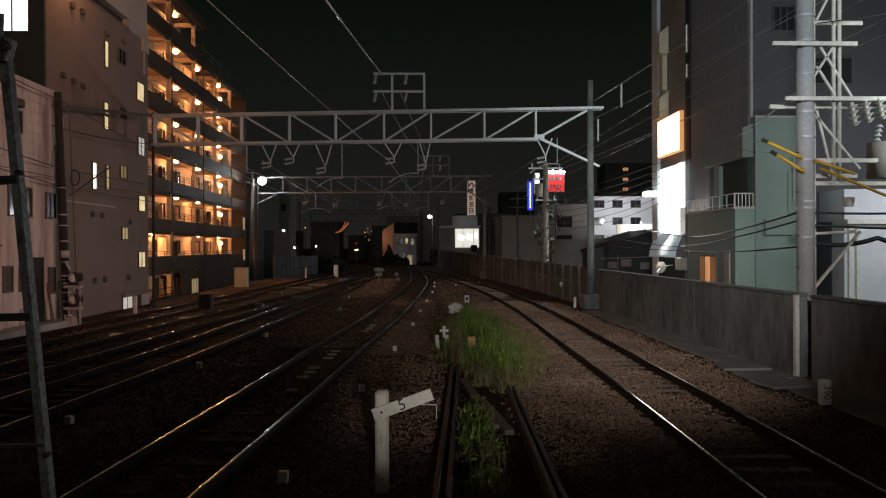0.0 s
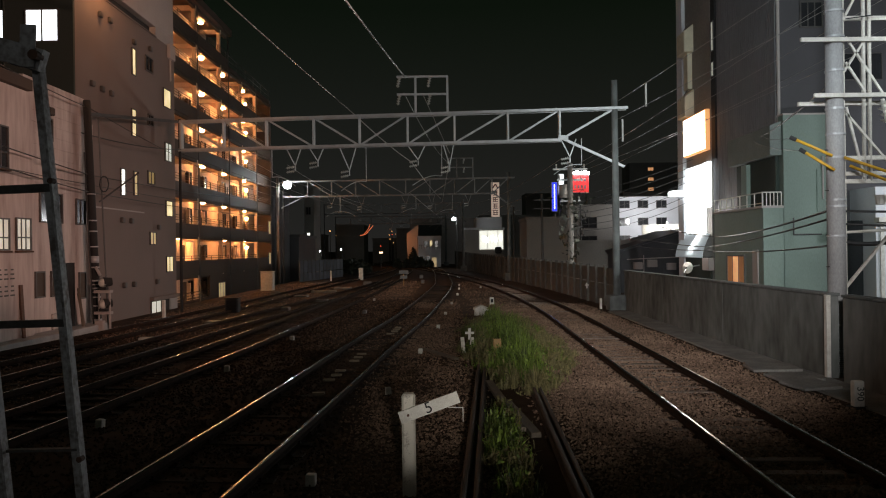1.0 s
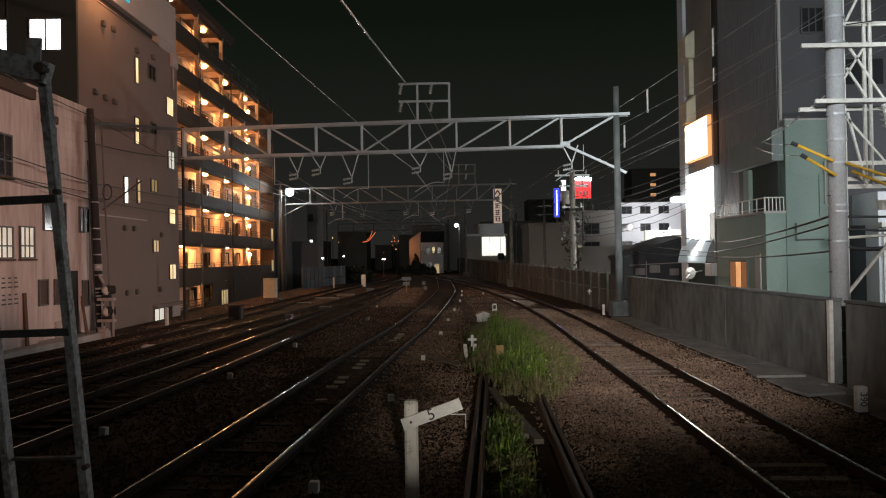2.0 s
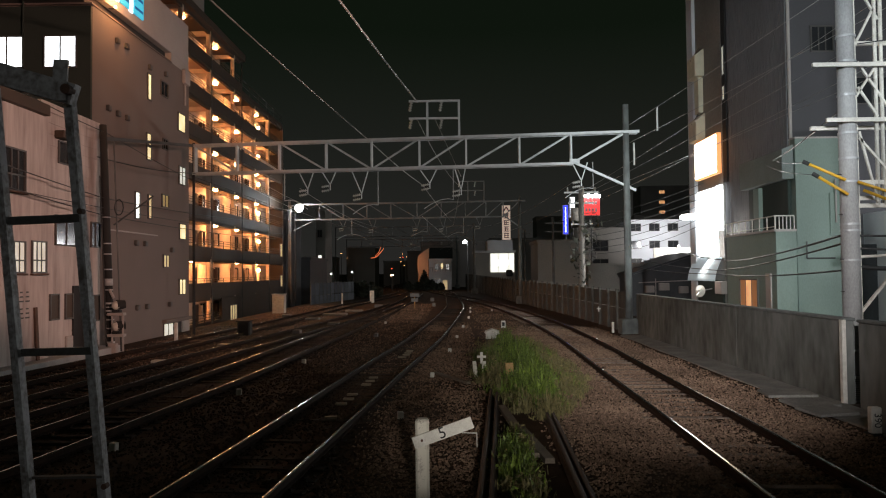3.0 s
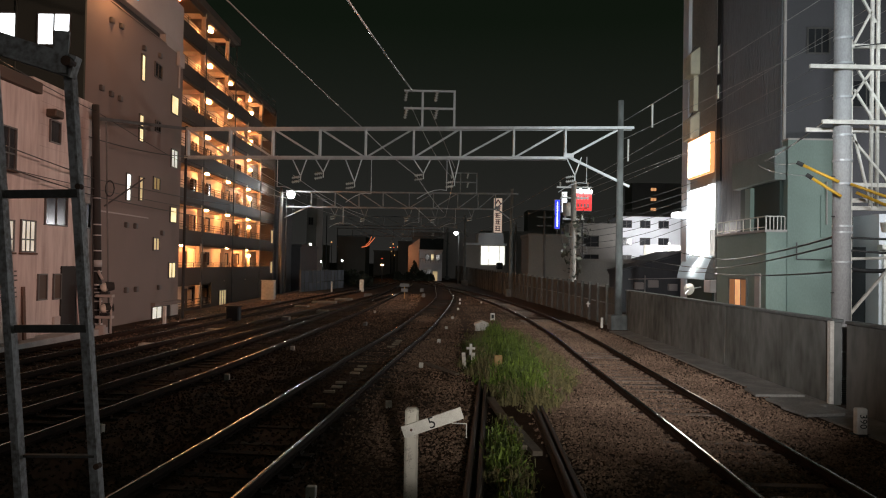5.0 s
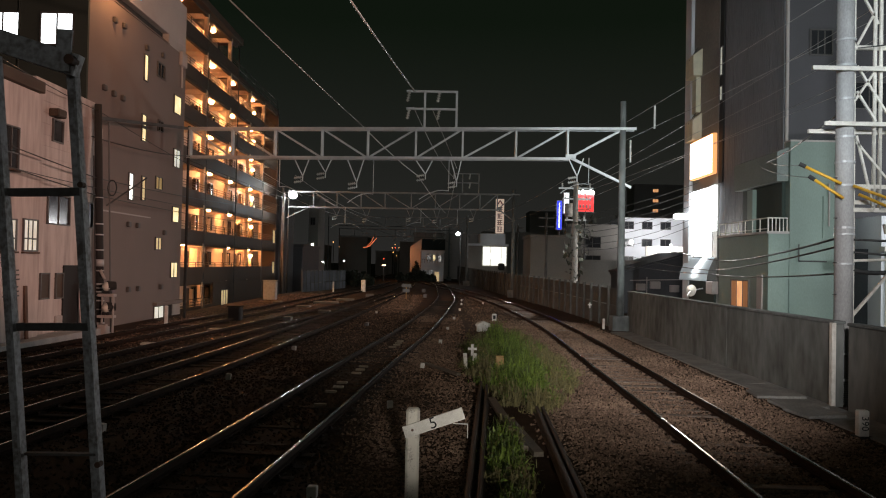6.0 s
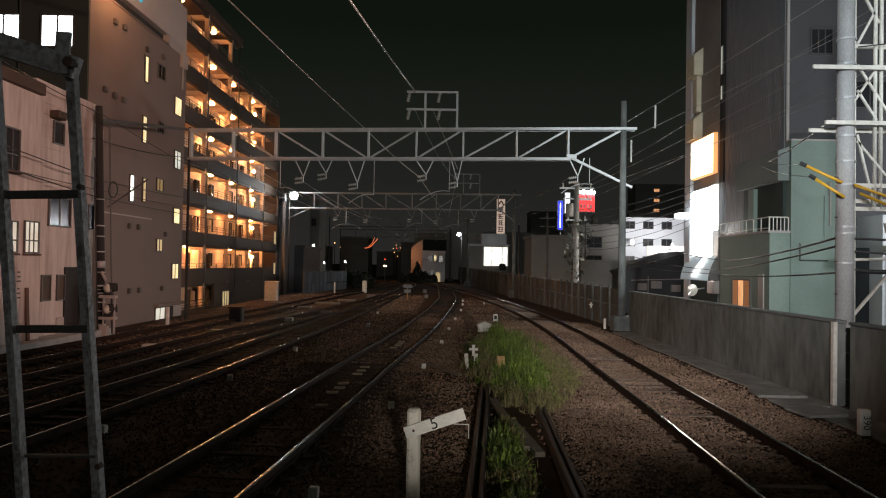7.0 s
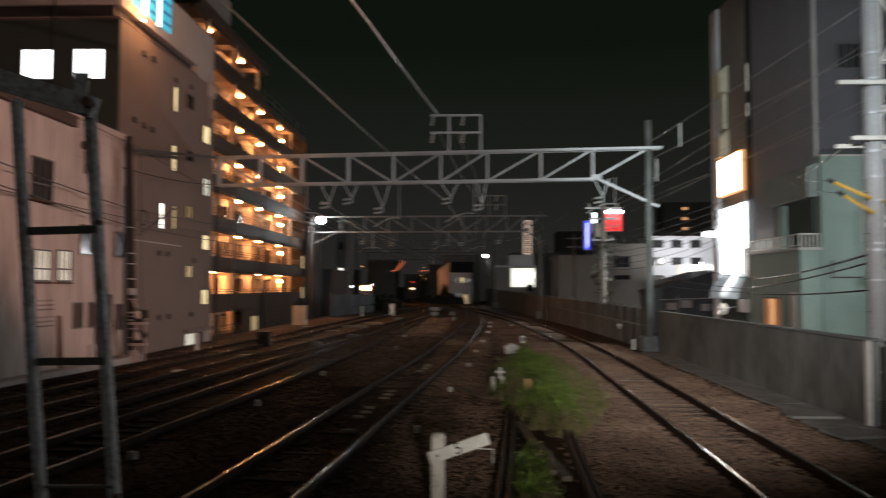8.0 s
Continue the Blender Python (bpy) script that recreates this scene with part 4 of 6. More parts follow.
def pink_building():
    b = thing("pink_building", "weathered pink-white three-storey building with stained siding", "building")
    X = -14.6
    part("wall", box(-24, X, 26.9, 31.44, -0.2, 9.45), M["pink_wall"], b)
    part("annex", box(-24, X + 0.3, 12.0, 26.88, -0.2, 8.75), M["pink_wall"], b, "older pink annex with rust stains")
    part("annex_roof", box(-24, X + 0.5, 12.0, 26.6, 8.753, 9.15, bevel=0.02), M["apt_dark"], b, "dark sheet roof edge")
    # siding boards proud of the far section
    for i in range(23):
        z = 0.3 + i * 0.4
        part("siding_board", box(X, X + 0.018, 26.92, 31.43, z, z + (0.378 if i < 22 else 0.2)), M["pink_wall"], b)
    for y0, y1, z0, z1, p, n in ((27.86, 29.43, 4.33, 5.36, "glass", 1), (30.61, 31.35, 4.34, 5.28, "glass", 1), (28.06, 28.75, 7.37, 8.12, "glass", 0),
                                 (27.5, 28.05, 1.6, 2.46, "apt_dark", 0), (28.6, 29.08, 1.58, 2.45, "apt_dark", 0), (30.81, 31.29, 1.36, 2.34, "apt_dark", 0)):
        window_x(b, X + 0.02, y0, y1, z0, z1, M[p], 0.05, 1, n)
    for y0, y1, z0, z1, p, n in ((24.13, 25.29, 5.98, 7.29, "glass", 2), (25.79, 26.63, 3.31, 4.32, "win_curtain", 2), (24.4, 25.3, 3.31, 4.27, "win_curtain", 2)):
        w = window_x(b, X + 0.3, y0, y1, z0, z1, M[p], 0.05, 1, n)
        part("transom", box(X + 0.321, X + 0.355, y0, y1, z0 + 0.36 * (z1 - z0), z0 + 0.36 * (z1 - z0) + 0.05), M["frame"], w)
        part("sill", box(X + 0.3, X + 0.42, y0 - 0.08, y1 + 0.08, z0 - 0.12, z0 - 0.06), M["rust"], w)
    d = part("door", box(X, X + 0.08, 29.13, 30.35, 0.3, 2.78), M["black"], b)
    part("vent_hood", box(X, X + 0.4, 27.76, 28.36, 8.2, 8.5, bevel=0.04), M["apt_dark"], b)
    part("drain_pipe", rod((X + 0.2, 25.9, 0.2), (X + 0.2, 25.9, 5.6), 0.05, seg=8), M["pink_wall"], b)
    for i in range(6):
        y, z = 24.7 + (i % 3) * 0.36, 1.75 + 0.55 * (i // 3)
        for q in range(3):
            part("painted_bar", box(X + 0.3, X + 0.306, y + 0.02 * q, y + 0.26 - 0.03 * q, z + 0.15 * q, z + 0.15 * q + 0.05), M["steel_dark"], b)
    part("plinth", box(-16, X + 0.9, 12.0, 31.5, -0.2, 0.3, bevel=0.02), M["concrete_pale"], b, "pale concrete plinth at the track edge")


pink_building()


def apartment():
    a = thing("apartment_block", "tall apartment block with warmly lit open corridors", "apartment building")
    F, Bk = -17.8, -19.5
    y0, y1 = 47.5, 79.5
    for k in range(-1, 8):
        z = 4.52 + 2.8 * (k - 1)          # floor level of storey k
        ye = y1 if k < 6 else 64.0
        if k == 7:
            part("roof", box(-32, F + 0.35, y0, ye + 0.4, z - 0.2, z + 0.35), M["apt_dark"], a)
            part("penthouse", box(-32, F - 0.6, y0, 56.5, z + 0.353, z + 3.2), M["panel"], a, "pale rooftop stair house")
            continue
        part("corridor_wall", box(Bk - 8, Bk, y0, ye, z, z + 2.6), M["apt_wall"], a)
        part("floor_slab", box(Bk - 8, F, y0, ye, z - 0.2, z - 0.003), M["apt_wall"], a)
        part("parapet", box(F, F + 0.1, y0, ye, z - 0.25, z + (0.85 if k < 1 else 0.62)), M["apt_dark"], a)
        for h in (0.82, 1.0, 1.16):
            part("hand_rail", rod((F + 0.05, y0, z + h), (F + 0.05, ye, z + h), 0.02, seg=5), M["apt_dark"], a)
        for i in range(int((ye - y0) / 2.3) + 1):
            yy = y0 + 2.3 * i
            part("rail_post", box(F + 0.03, F + 0.07, yy, yy + 0.04, z + 0.6, z + 1.16), M["apt_dark"], a)
        # cross beams under the slab above, lit from the lamps between them
        for yy in (50.2, 56.0, 62.2, 68.7, 73.9):
            if yy < ye:
                part("cross_beam", box(Bk + 0.003, F - 0.003, yy, yy + 0.3, z + 2.28, z + 2.597), M["apt_wall"], a)
                part("pillar", box(F - 0.30, F - 0.05, yy, yy + 0.26, z, z + 2.277), M["apt_wall"], a)
        part("edge_beam", box(F - 0.22, F - 0.004, y0, ye, z + 2.36, z + 2.597), M["apt_dark"], a)
        for yy in (52.0, 57.5, 61.2, 66.8, 70.5, 74.8):
            if yy + 2.4 < ye:
                d = part("door", box(Bk, Bk + 0.05, yy, yy + 0.85, z + 0.01, z + 2.0), M["apt_dark"], a)
                part("handle", box(Bk + 0.05, Bk + 0.09, yy + 0.1, yy + 0.14, z + 0.95, z + 1.1), M["steel"], d)
                window_x(a, Bk, yy + 1.3, yy + 2.3, z + 1.0, z + 2.0, M["glass"], 0.05, 1, 1)
                part("meter_box", box(Bk, Bk + 0.28, yy + 0.95, yy + 1.2, z + 0.3, z + 1.9, bevel=0.01), M["apt_dark" if (k + int(yy)) % 2 else "apt_wall"], a)
        # lamp at y 52.4 is added, hidden by the brown block, to brighten this end
        lamps = {-1: (53.8,), 0: (54.3, 57.3, 65.6, 72.2), 6: (52.4, 59.8)}.get(k, (52.4, 59.8, 65.6, 72.2))
        for yy in lamps:
            # flat round lamp under the ceiling
            l = part("corridor_lamp", ball((Bk + 0.9, yy, z + 2.44), 0.19, flat=0.5), M["lamp_warm"], a, "glowing warm corridor lamp")
            part("lamp_base", rod((Bk + 0.9, yy, z + 2.52), (Bk + 0.9, yy, z + 2.6), 0.09, seg=8), M["apt_wall"], l)
        # lower wall lamp by the end stair, one storey's bulb by the roof end
        if k in (0, 1, 2, 3, 4, 5):
            l = part("wall_lamp", ball((Bk + 0.3, 75.4, z + 1.85), 0.15), M["lamp_warm"], a, "glowing warm wall lamp")
            part("lamp_arm", beam((Bk, 75.4, z + 1.85), (Bk + 0.2, 75.4, z + 1.85), 0.05, 0.05), M["frame"], l)
    # tall pipes and posts before the facade
    for yy in (55.6, 63.6, 73.0, 78.9):
        part("outer_post", rod((F + 0.25, yy, -1.4), (F + 0.25, yy, 21.0 if yy < 64 else 18.6), 0.05, seg=8), M["frame"], a)
    part("lit_screen", box(Bk + 0.4, Bk + 0.5, 57.0, 58.6, 2.0, 3.9), M["win_orange"], a, "glowing entrance screen")
    window_x(a, F + 0.12, 78.0, 79.0, 4.95, 6.2, M["win_dimwarm"], 0.05, 1, 0)
    window_x(a, F + 0.12, 78.0, 79.0, 1.9, 3.0, M["win_dimwarm"], 0.05, 1, 0)
    # lit entrance room at the foot, with a railing
    part("ground_wall", box(F - 0.1, F + 0.1, 58.5, 79.5, -1.4, 1.4), M["apt_dark"], a)
    for z in (-0.6, -0.15, 0.3):
        part("hand_rail", rod((F + 0.02, 50.0, z), (F + 0.02, 58.4, z), 0.03, seg=6), M["apt_dark"], a)
    for yy in (52.6, 54.6, 56.6):
        part("rail_post", box(F, F + 0.05, yy, yy + 0.05, -1.4, 0.3), M["apt_dark"], a)
    window_x(a, F + 0.1, 60.5, 62.4, -0.9, 0.7, M["win_dimwarm"], 0.05, 1, 2)
    part("end_roof", box(-32, F + 0.1, 64.42, 79.5, 18.32, 18.67), M["apt_dark"], a)
    for h in (0.5, 0.95):
        part("roof_rail", rod((F, 64.5, 18.67 + h), (F, 79.4, 18.67 + h), 0.03, seg=6), M["frame"], a)
    for yy in (67.0, 70.0, 73.0, 76.0, 79.3):
        part("rail_post", rod((F, yy, 18.67), (F, yy, 19.62), 0.03, seg=6), M["frame"], a)
    part("far_end_wall", box(-27, F + 0.1, 79.5, 79.7, -1.4, 18.67), M["apt_dark"], a)


apartment()


def tall_grey_building():
    b = thing("grey_clad_building", "tall grey building with ribbed cladding", "building")
    X, Yn, Yf = 18.4, 42.3, 52.2
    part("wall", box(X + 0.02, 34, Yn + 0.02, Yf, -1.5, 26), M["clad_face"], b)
    # ribs of the cladding as long sheets
    for i in range(33):
        y = Yn + 0.3 * i
        if y < 51.2:
            part("cladding_sheet", box(X - 0.03, X + 0.02, y + 0.02, y + 0.26, -1.5, 26), M["clad"], b)
    part("drain_pipe", rod((X + 0.1, Yn - 0.12, 8.6), (X + 0.1, Yn - 0.12, 26), 0.09, seg=10), M["panel"], b)
    window_y(b, Yn, 19.83, 20.95, 15.14, 16.45, M["glass"], 0.08, 2)
    window_y(b, Yn, 21.9, 24.2, 12.2, 13.6, M["glass"], 0.05, 1)
    part("slot", box(X - 0.09, X - 0.031, 51.45, 52.19, 9.0, 26), M["black"], b, "dark upright slot beside the cladding")
    for z0, z1 in ((14.6, 15.5), (16.3, 18.2)):
        window_x(b, X - 0.09, 51.6, 52.0, z0, z1, M["win_curtain"], 0.04, -1, 0)


tall_grey_building()


def green_building():
    b = thing("green_building", "grey-green rendered building with a railed balcony", "building")
    X, Y = 17.3, 41.5
    part("wall", box(18.42, 21.6, Y, 42.28, -1.5, 10.15), M["green"], b)
    part("lower_wall", box(X, 18.40, Y + 0.02, 49.0, -1.5, 5.15), M["green"], b)
    part("roof_edge", box(18.40, 21.65, Y - 0.04, 42.28, 10.152, 10.24), M["panel"], b)
    # loggia above the balcony, its shaded inside painted as a dark box, with a slanting hood
    part("loggia_shade", box(18.20, 18.36, 42.0, 47.5, 5.16, 8.4), M["dark_wall"], b)
    part("loggia_post", box(17.95, 18.19, 45.4, 46.2, 5.16, 7.9), M["green"], b)
    bm = bmesh.new()
    for y in (41.6, 47.8):
        for x, z in ((17.75, 8.0), (18.36, 8.0), (18.36, 9.85), (17.75, 9.6)):
            bm.verts.new((x, y, z))
    bm.verts.ensure_lookup_table()
    v = bm.verts
    for f in ((0, 1, 2, 3), (4, 5, 6, 7), (0, 1, 5, 4), (1, 2, 6, 5), (2, 3, 7, 6), (3, 0, 4, 7)):
        bm.faces.new([v[i] for i in f])
    part("hood", bm, M["green_dull"], b, "grey-green slanting hood over the loggia")
    part("balcony_slab", box(17.2, 18.40, Y - 0.03, 49.1, 5.152, 5.28), M["panel"], b)
    rl = part("railing", rod((17.28, Y + 0.05, 6.0), (17.28, 49.0, 6.0), 0.035, seg=8), M["white"], b, "white balcony railing")
    part("rail_bar", rod((17.28, Y + 0.05, 6.0), (18.3, Y + 0.05, 6.0), 0.035, seg=8), M["white"], rl)
    part("rail_bar", rod((17.28, Y + 0.05, 5.42), (17.28, 49.0, 5.42), 0.025, seg=8), M["white"], rl)
    for i in range(8):
        part("rail_bar", box(17.26, 17.31, Y + 0.05 + i * 1.05, Y + 0.10 + i * 1.05, 5.28, 6.0), M["white"], rl)
    for i in range(6):
        part("rail_bar", box(17.28 + i * 0.2, 17.32 + i * 0.2, Y + 0.03, Y + 0.07, 5.28, 6.0), M["white"], rl)
    w = window_x(b, X, 44.12, 46.75, 0.2, 2.51, M["win_amber"], 0.08, -1, 2)
    part("lit_curtain", box(X - 0.03, X - 0.021, 45.0, 45.9, 0.2, 2.5), M["win_orange"], w, "glowing orange curtain")
    part("pilaster", box(X - 0.06, X, 42.2, 42.9, -1.5, 2.9), M["panel"], b)
    part("pipe", rod((20.5, Y - 0.06, 5.6), (20.5, Y - 0.06, 7.9), 0.05, seg=8), M["panel"], b)
    part("box_frame", box(20.2, 21.2, Y - 0.05, Y, 4.9, 7.2), M["green"], b)
    part("pipe", rod((18.9, Y - 0.06, 3.7), (18.9, Y - 0.06, 4.6), 0.04, seg=8), M["steel_dark"], b)
    part("pipe", rod((18.9, Y - 0.06, 3.7), (20.4, Y - 0.06, 3.7), 0.04, seg=8), M["steel_dark"], b)
    part("service_box", box(20.85, 21.05, Y - 0.12, Y, 8.5, 9.3), M["green"], b)


green_building()


def shop_tower():
    b = thing("shop_building", "narrow shop building with bright lit front", "building")
    X = 18.3
    part("wall", box(X, 30, 52.25, 58.5, -1.5, 24), M["far_wall"], b)
    part("corner_column", box(X - 0.25, X, 57.6, 58.9, -1.5, 24), M["white_wall"], b, "pale corner column")
    for z in (12.5, 17.2):
        bm = box(X - 0.7, X - 0.01, 55.6, 57.4, z, z + 2.0, bevel=0.05)
        for v in bm.verts:
            if v.co.z > z + 1 and v.co.x < X - 0.4:
                v.co.z -= 0.45
        d = part("air_duct", bm, M["cream"], b, "pale sheet-metal air duct tinted cream for the sign's light")
        part("duct_strap", beam((X - 0.72, 56.5, z + 1.3), (X - 0.1, 56.5, z + 2.3), 0.05, 0.05), M["frame"], d)
        part("duct_pipe", box(X - 0.35, X - 0.01, 56.0, 56.9, z - 2.6, z - 0.003), M["cream"], d)
    s = part("sign_box", box(X - 0.6, X - 0.3, 51.6, 56.3, 9.6, 12.35, bevel=0.03), M["sign_edge"], b, "sign box with an added orange glow round its face")
    part("sign_face", box(X - 0.64, X - 0.602, 51.7, 56.2, 9.7, 12.25), M["sign_warm"], s, "blank glowing warm white sign face")
    part("lit_front", box(X - 0.05, X - 0.002, 53.3, 58.7, 4.06, 8.9), M["sign_white"], b, "bright white lit shop front")
    part("side_sign", box(X - 0.3, X - 0.1, 52.0, 52.9, 5.79, 8.87), M["sign_white"], b, "bright upright sign")
    part("canopy_light", box(X - 1.2, X - 0.2, 57.2, 58.4, 6.9, 7.3, bevel=0.08), M["sign_white"], b, "bright lamp over the canopy")
    bm = bmesh.new()
    rows = []
    for i in range(11):
        a = i / 10
        off = 0.06 + 0.55 * math.sin(a * 1.5)
        rows.append([bm.verts.new((X - o, y, 4.0 - 1.65 * a)) for y, o in ((52.6, off), (58.6, off), (58.6, off - 0.05), (52.6, off - 0.05))])
    for r0, r1 in zip(rows, rows[1:]):
        for k in range(4):
            bm.faces.new((r0[k], r0[(k + 1) % 4], r1[(k + 1) % 4], r1[k]))
    bm.faces.new(rows[0])
    bm.faces.new(rows[-1])
    # the sheet glows by itself in place of sign light
    part("awning", bm, M["awning"], b, "pale curved awning", smooth=True)
    part("rear_wall", box(X - 0.15, X, 52.3, 58.9, -1.5, 2.4), M["dark_wall"], b)
    part("wall_unit", box(X - 0.6, X - 0.16, 51.4, 52.6, 1.5, 2.35, bevel=0.03), M["panel"], b)
    d = thing("satellite_dish", "white satellite dish on the shop building wall", "satellite dish")
    bm = bmesh.new()
    bmesh.ops.create_cone(bm, cap_ends=False, segments=20, radius1=0.42, radius2=0.05, depth=0.14, matrix=pose(17.2, 54.3, 1.65, 80, 0, -50))
    part("dish", bm, M["white"], d)
    part("arm", rod((17.2, 54.3, 1.6), (16.8, 53.8, 1.3), 0.03, seg=6), M["steel"], d)
    part("bracket", rod((17.25, 54.35, 1.65), (18.15, 54.5, 1.8), 0.04, seg=6), M["steel"], d)


shop_tower()


def white_side_building():
    b = thing("white_shop_house", "white rendered house behind the wall", "building")
    part("wall", box(22.4, 32, 39.8, 46, -1.5, 6.1), M["white_wall"], b)
    for x in (22.6, 23.0):
        part("pilaster", box(x, x + 0.18, 39.7, 39.798, -1.5, 4.2), M["white"], b)
    part("canopy", box(22.3, 32, 39.3, 39.79, 4.25, 4.5), M["white"], b)
    part("side_door", box(21.62, 22.38, 41.0, 41.1, -1.5, 4.4), M["glass"], b)


white_side_building()


def far_building(name, label, x0, x1, y0, y1, z1, mt, wins=(), pane="glass", z0=-1.5, roof=None):
    b = thing(name, label, "building", "far buildings")
    part("wall", box(x0, x1, y0, y1, z0, z1), M[mt], b)
    part("roof", box(x0 - 0.15, x1 + 0.15, y0 - 0.15, y1 + 0.1, z1 + 0.003, z1 + 0.35), M[roof or mt], b)
    for w in wins:
        window_y(b, y0, w[0], w[1], w[2], w[3], M[w[4] if len(w) > 4 else pane], 0.08, 1)
    return b


far_building("white_apartment_house", "white three-storey apartment house with dark windows", 28.6, 38.3, 125, 134, 11.0, "white_wall",
             [(28.75 + 3.0 * i, 30.3 + 3.0 * i, z, z + 1.1) for i in range(3) for z in (3.9, 6.75, 9.55)], roof="white_wall")
far_building("grey_apartment_house", "grey apartment house with dark windows", 19.0, 26.4, 118, 126, 9.4, "far_wall",
             [(21.2, 23.6, z, z + 1.6) for z in (3.3, 6.2)])
far_building("flat_grey_block", "plain grey concrete block behind the fence", 9.6, 14.2, 88, 96, 6.4, "far_wall")
far_building("grey_store_house", "low grey store behind the fence", 14.6, 21.5, 84, 90, 3.6, "far_wall")
b = far_building("dark_house", "dark low house with a sloping sheet roof", 18.0, 24.5, 78, 90, 2.4, "roof")
bm = box(17.7, 24.8, 77.6, 90.2, 2.76, 2.95)
for v in bm.verts:
    v.co.z += 0.30 * (v.co.x - 17.7) - 0.1
part("sheet_roof", bm, M["roof"], b, "sloping dark sheet roof")
bm = box(18.2, 24.4, 78.05, 89.8, 2.2, 2.7)
for v in bm.verts:
    if v.co.z > 2.5:
        v.co.z += 0.30 * (v.co.x - 17.7) - 0.1
part("gable_infill", bm, M["roof"], b)
for x, z, w, h in ((19.2, 0.9, 0.9, 0.7), (20.6, 1.1, 1.0, 0.75), (22.6, 0.8, 0.9, 0.7)):
    part("fan_unit", box(x, x + w, 77.55, 77.99, z, z + h, bevel=0.04), M["panel"], b, "pale air-conditioner unit")
part("pipe", rod((20.3, 77.9, -1.0), (20.3, 77.9, 2.3), 0.05, seg=6), M["panel"], b)
part("pipe", rod((18.6, 77.9, 1.9), (24.2, 77.9, 2.1), 0.05, seg=6), M["panel"], b)
hd = thing("lit_hoarding", "brightly lit white board wall before a house", "hoarding")
part("board", box(29.0, 34.6, 112.0, 112.2, 3.6, 6.4, bevel=0.02), M["white"], hd)
for x in (29.4, 31.8, 34.2):
    part("post", box(x, x + 0.12, 112.21, 112.33, -1.5, 6.3), M["steel_dark"], hd)
# made-up lamp head and arm for the light on the boards
part("lamp_head", ball((32.2, 110.6, 6.6), 0.09), M["lamp_white"], hd, "small lamp added to light the boards")
part("lamp_arm", beam((32.2, 110.7, 6.75), (32.2, 112.1, 6.3), 0.06, 0.06), M["steel_dark"], hd)
b = far_building("bank_building", "white building with a brightly lit upper front", 3.5, 10.2, 128, 137, 6.35, "far_wall", roof="white_wall")
part("upper_block", box(5.6, 9.8, 127.9, 136, 6.72, 8.4), M["white_wall"], b)
part("lit_front", box(6.1, 10.0, 127.85, 127.99, 3.1, 6.2), M["shop"], b, "bright lit office front")
for x in (7.35, 9.1):
    part("mullion", box(x, x + 0.07, 127.75, 127.84, 3.1, 6.2), M["panel"], b)
for x, z in ((6.6, 4.4), (7.1, 4.2), (8.0, 4.5), (8.6, 4.3), (9.4, 4.6)):
    part("office_window", box(x, x + 0.4, 127.80, 127.845, z, z + 0.9), M["sign_white"], b, "bright window in the lit front")
part("parked_cover", box(8.6, 9.7, 126.9, 127.7, 2.4, 3.5, bevel=0.2), M["black"], b)
sg = thing("vertical_sign", "tall lit vertical sign with dark red marks", "sign")
part("sign_body", box(8.05, 9.5, 127.6, 128.4, 8.4, 14.2), M["frame"], sg)
part("sign_face", box(8.1, 9.45, 127.54, 127.58, 8.45, 14.15), M["bank_sign"], sg)
for i in range(4):
    z = 8.7 + 1.08 * i
    bm = bmesh.new()
    for dx, dz, w, h in ((0.25, 0.75, 0.85, 0.12), (0.25, 0.4, 0.85, 0.12), (0.25, 0.05, 0.85, 0.12), (0.35 + 0.1 * (i % 2), 0.05, 0.14, 0.8), (0.85 - 0.12 * (i % 3), 0.1, 0.12, 0.7)):
        box(8.1 + dx, 8.1 + dx + w, 127.51, 127.53, z + dz, z + dz + h, bm)
    part("sign_mark", bm, M["bank_mark"], sg)
bm = beam((8.35, 127.52, 13.2), (8.8, 127.52, 13.9), 0.02, 0.2)
beam((8.8, 127.52, 13.9), (9.2, 127.52, 13.2), 0.02, 0.2, bm)
part("sign_mark", bm, M["bank_mark"], sg)

b = far_building("gabled_house", "far house with a lit upper window and warm side wall", -4.5, -0.4, 140, 152, 5.3, "white_wall", [(-2.35, -1.95, 3.8, 4.8, "win_warm"), (-1.4, -0.9, 3.7, 4.7, "glass"), (-3.4, -2.8, 3.7, 4.7, "glass")])
bm = box(-6.6, -4.52, 141, 152, -1.5, 7.0)
for v in bm.verts:
    if v.co.z > 5:
        v.co.z = 6.2 if v.co.x < -6 else 7.7
part("side_wall", bm, M["apt_wall"], b)
bm = box(-4.5, -0.2, 139.8, 152, 5.7, 7.8)
for v in bm.verts:
    if v.co.z > 7 and v.co.y < 145:
        v.co.y = 144.5
part("gable_roof", bm, M["roof"], b)
part("balcony_ledge", box(-4.4, -0.5, 139.3, 139.99, 3.1, 3.3), M["white_wall"], b)
for i in range(9):
    part("baluster", box(-4.35 + 0.47 * i, -4.29 + 0.47 * i, 139.32, 139.38, 3.3, 3.95), M["frame"], b)
part("balcony_rail", box(-4.4, -0.5, 139.3, 139.4, 3.95, 4.03), M["frame"], b)
part("door", box(-2.0, -1.2, 139.93, 139.99, -0.2, 1.7), M["win_dimwarm"], b, "pale lit entrance door")
for x in (-3.9, -3.0):
    part("window", box(x, x + 0.6, 139.94, 139.99, 0.9, 2.0), M["glass"], b)
part("drain_pipe", box(-4.6, -4.5, 139.8, 139.92, -1.0, 5.6), M["frame"], b)
far_building("dark_office", "dark unlit office block in the distance", -7.0, 8.0, 165, 180, 9.5, "far_dark")
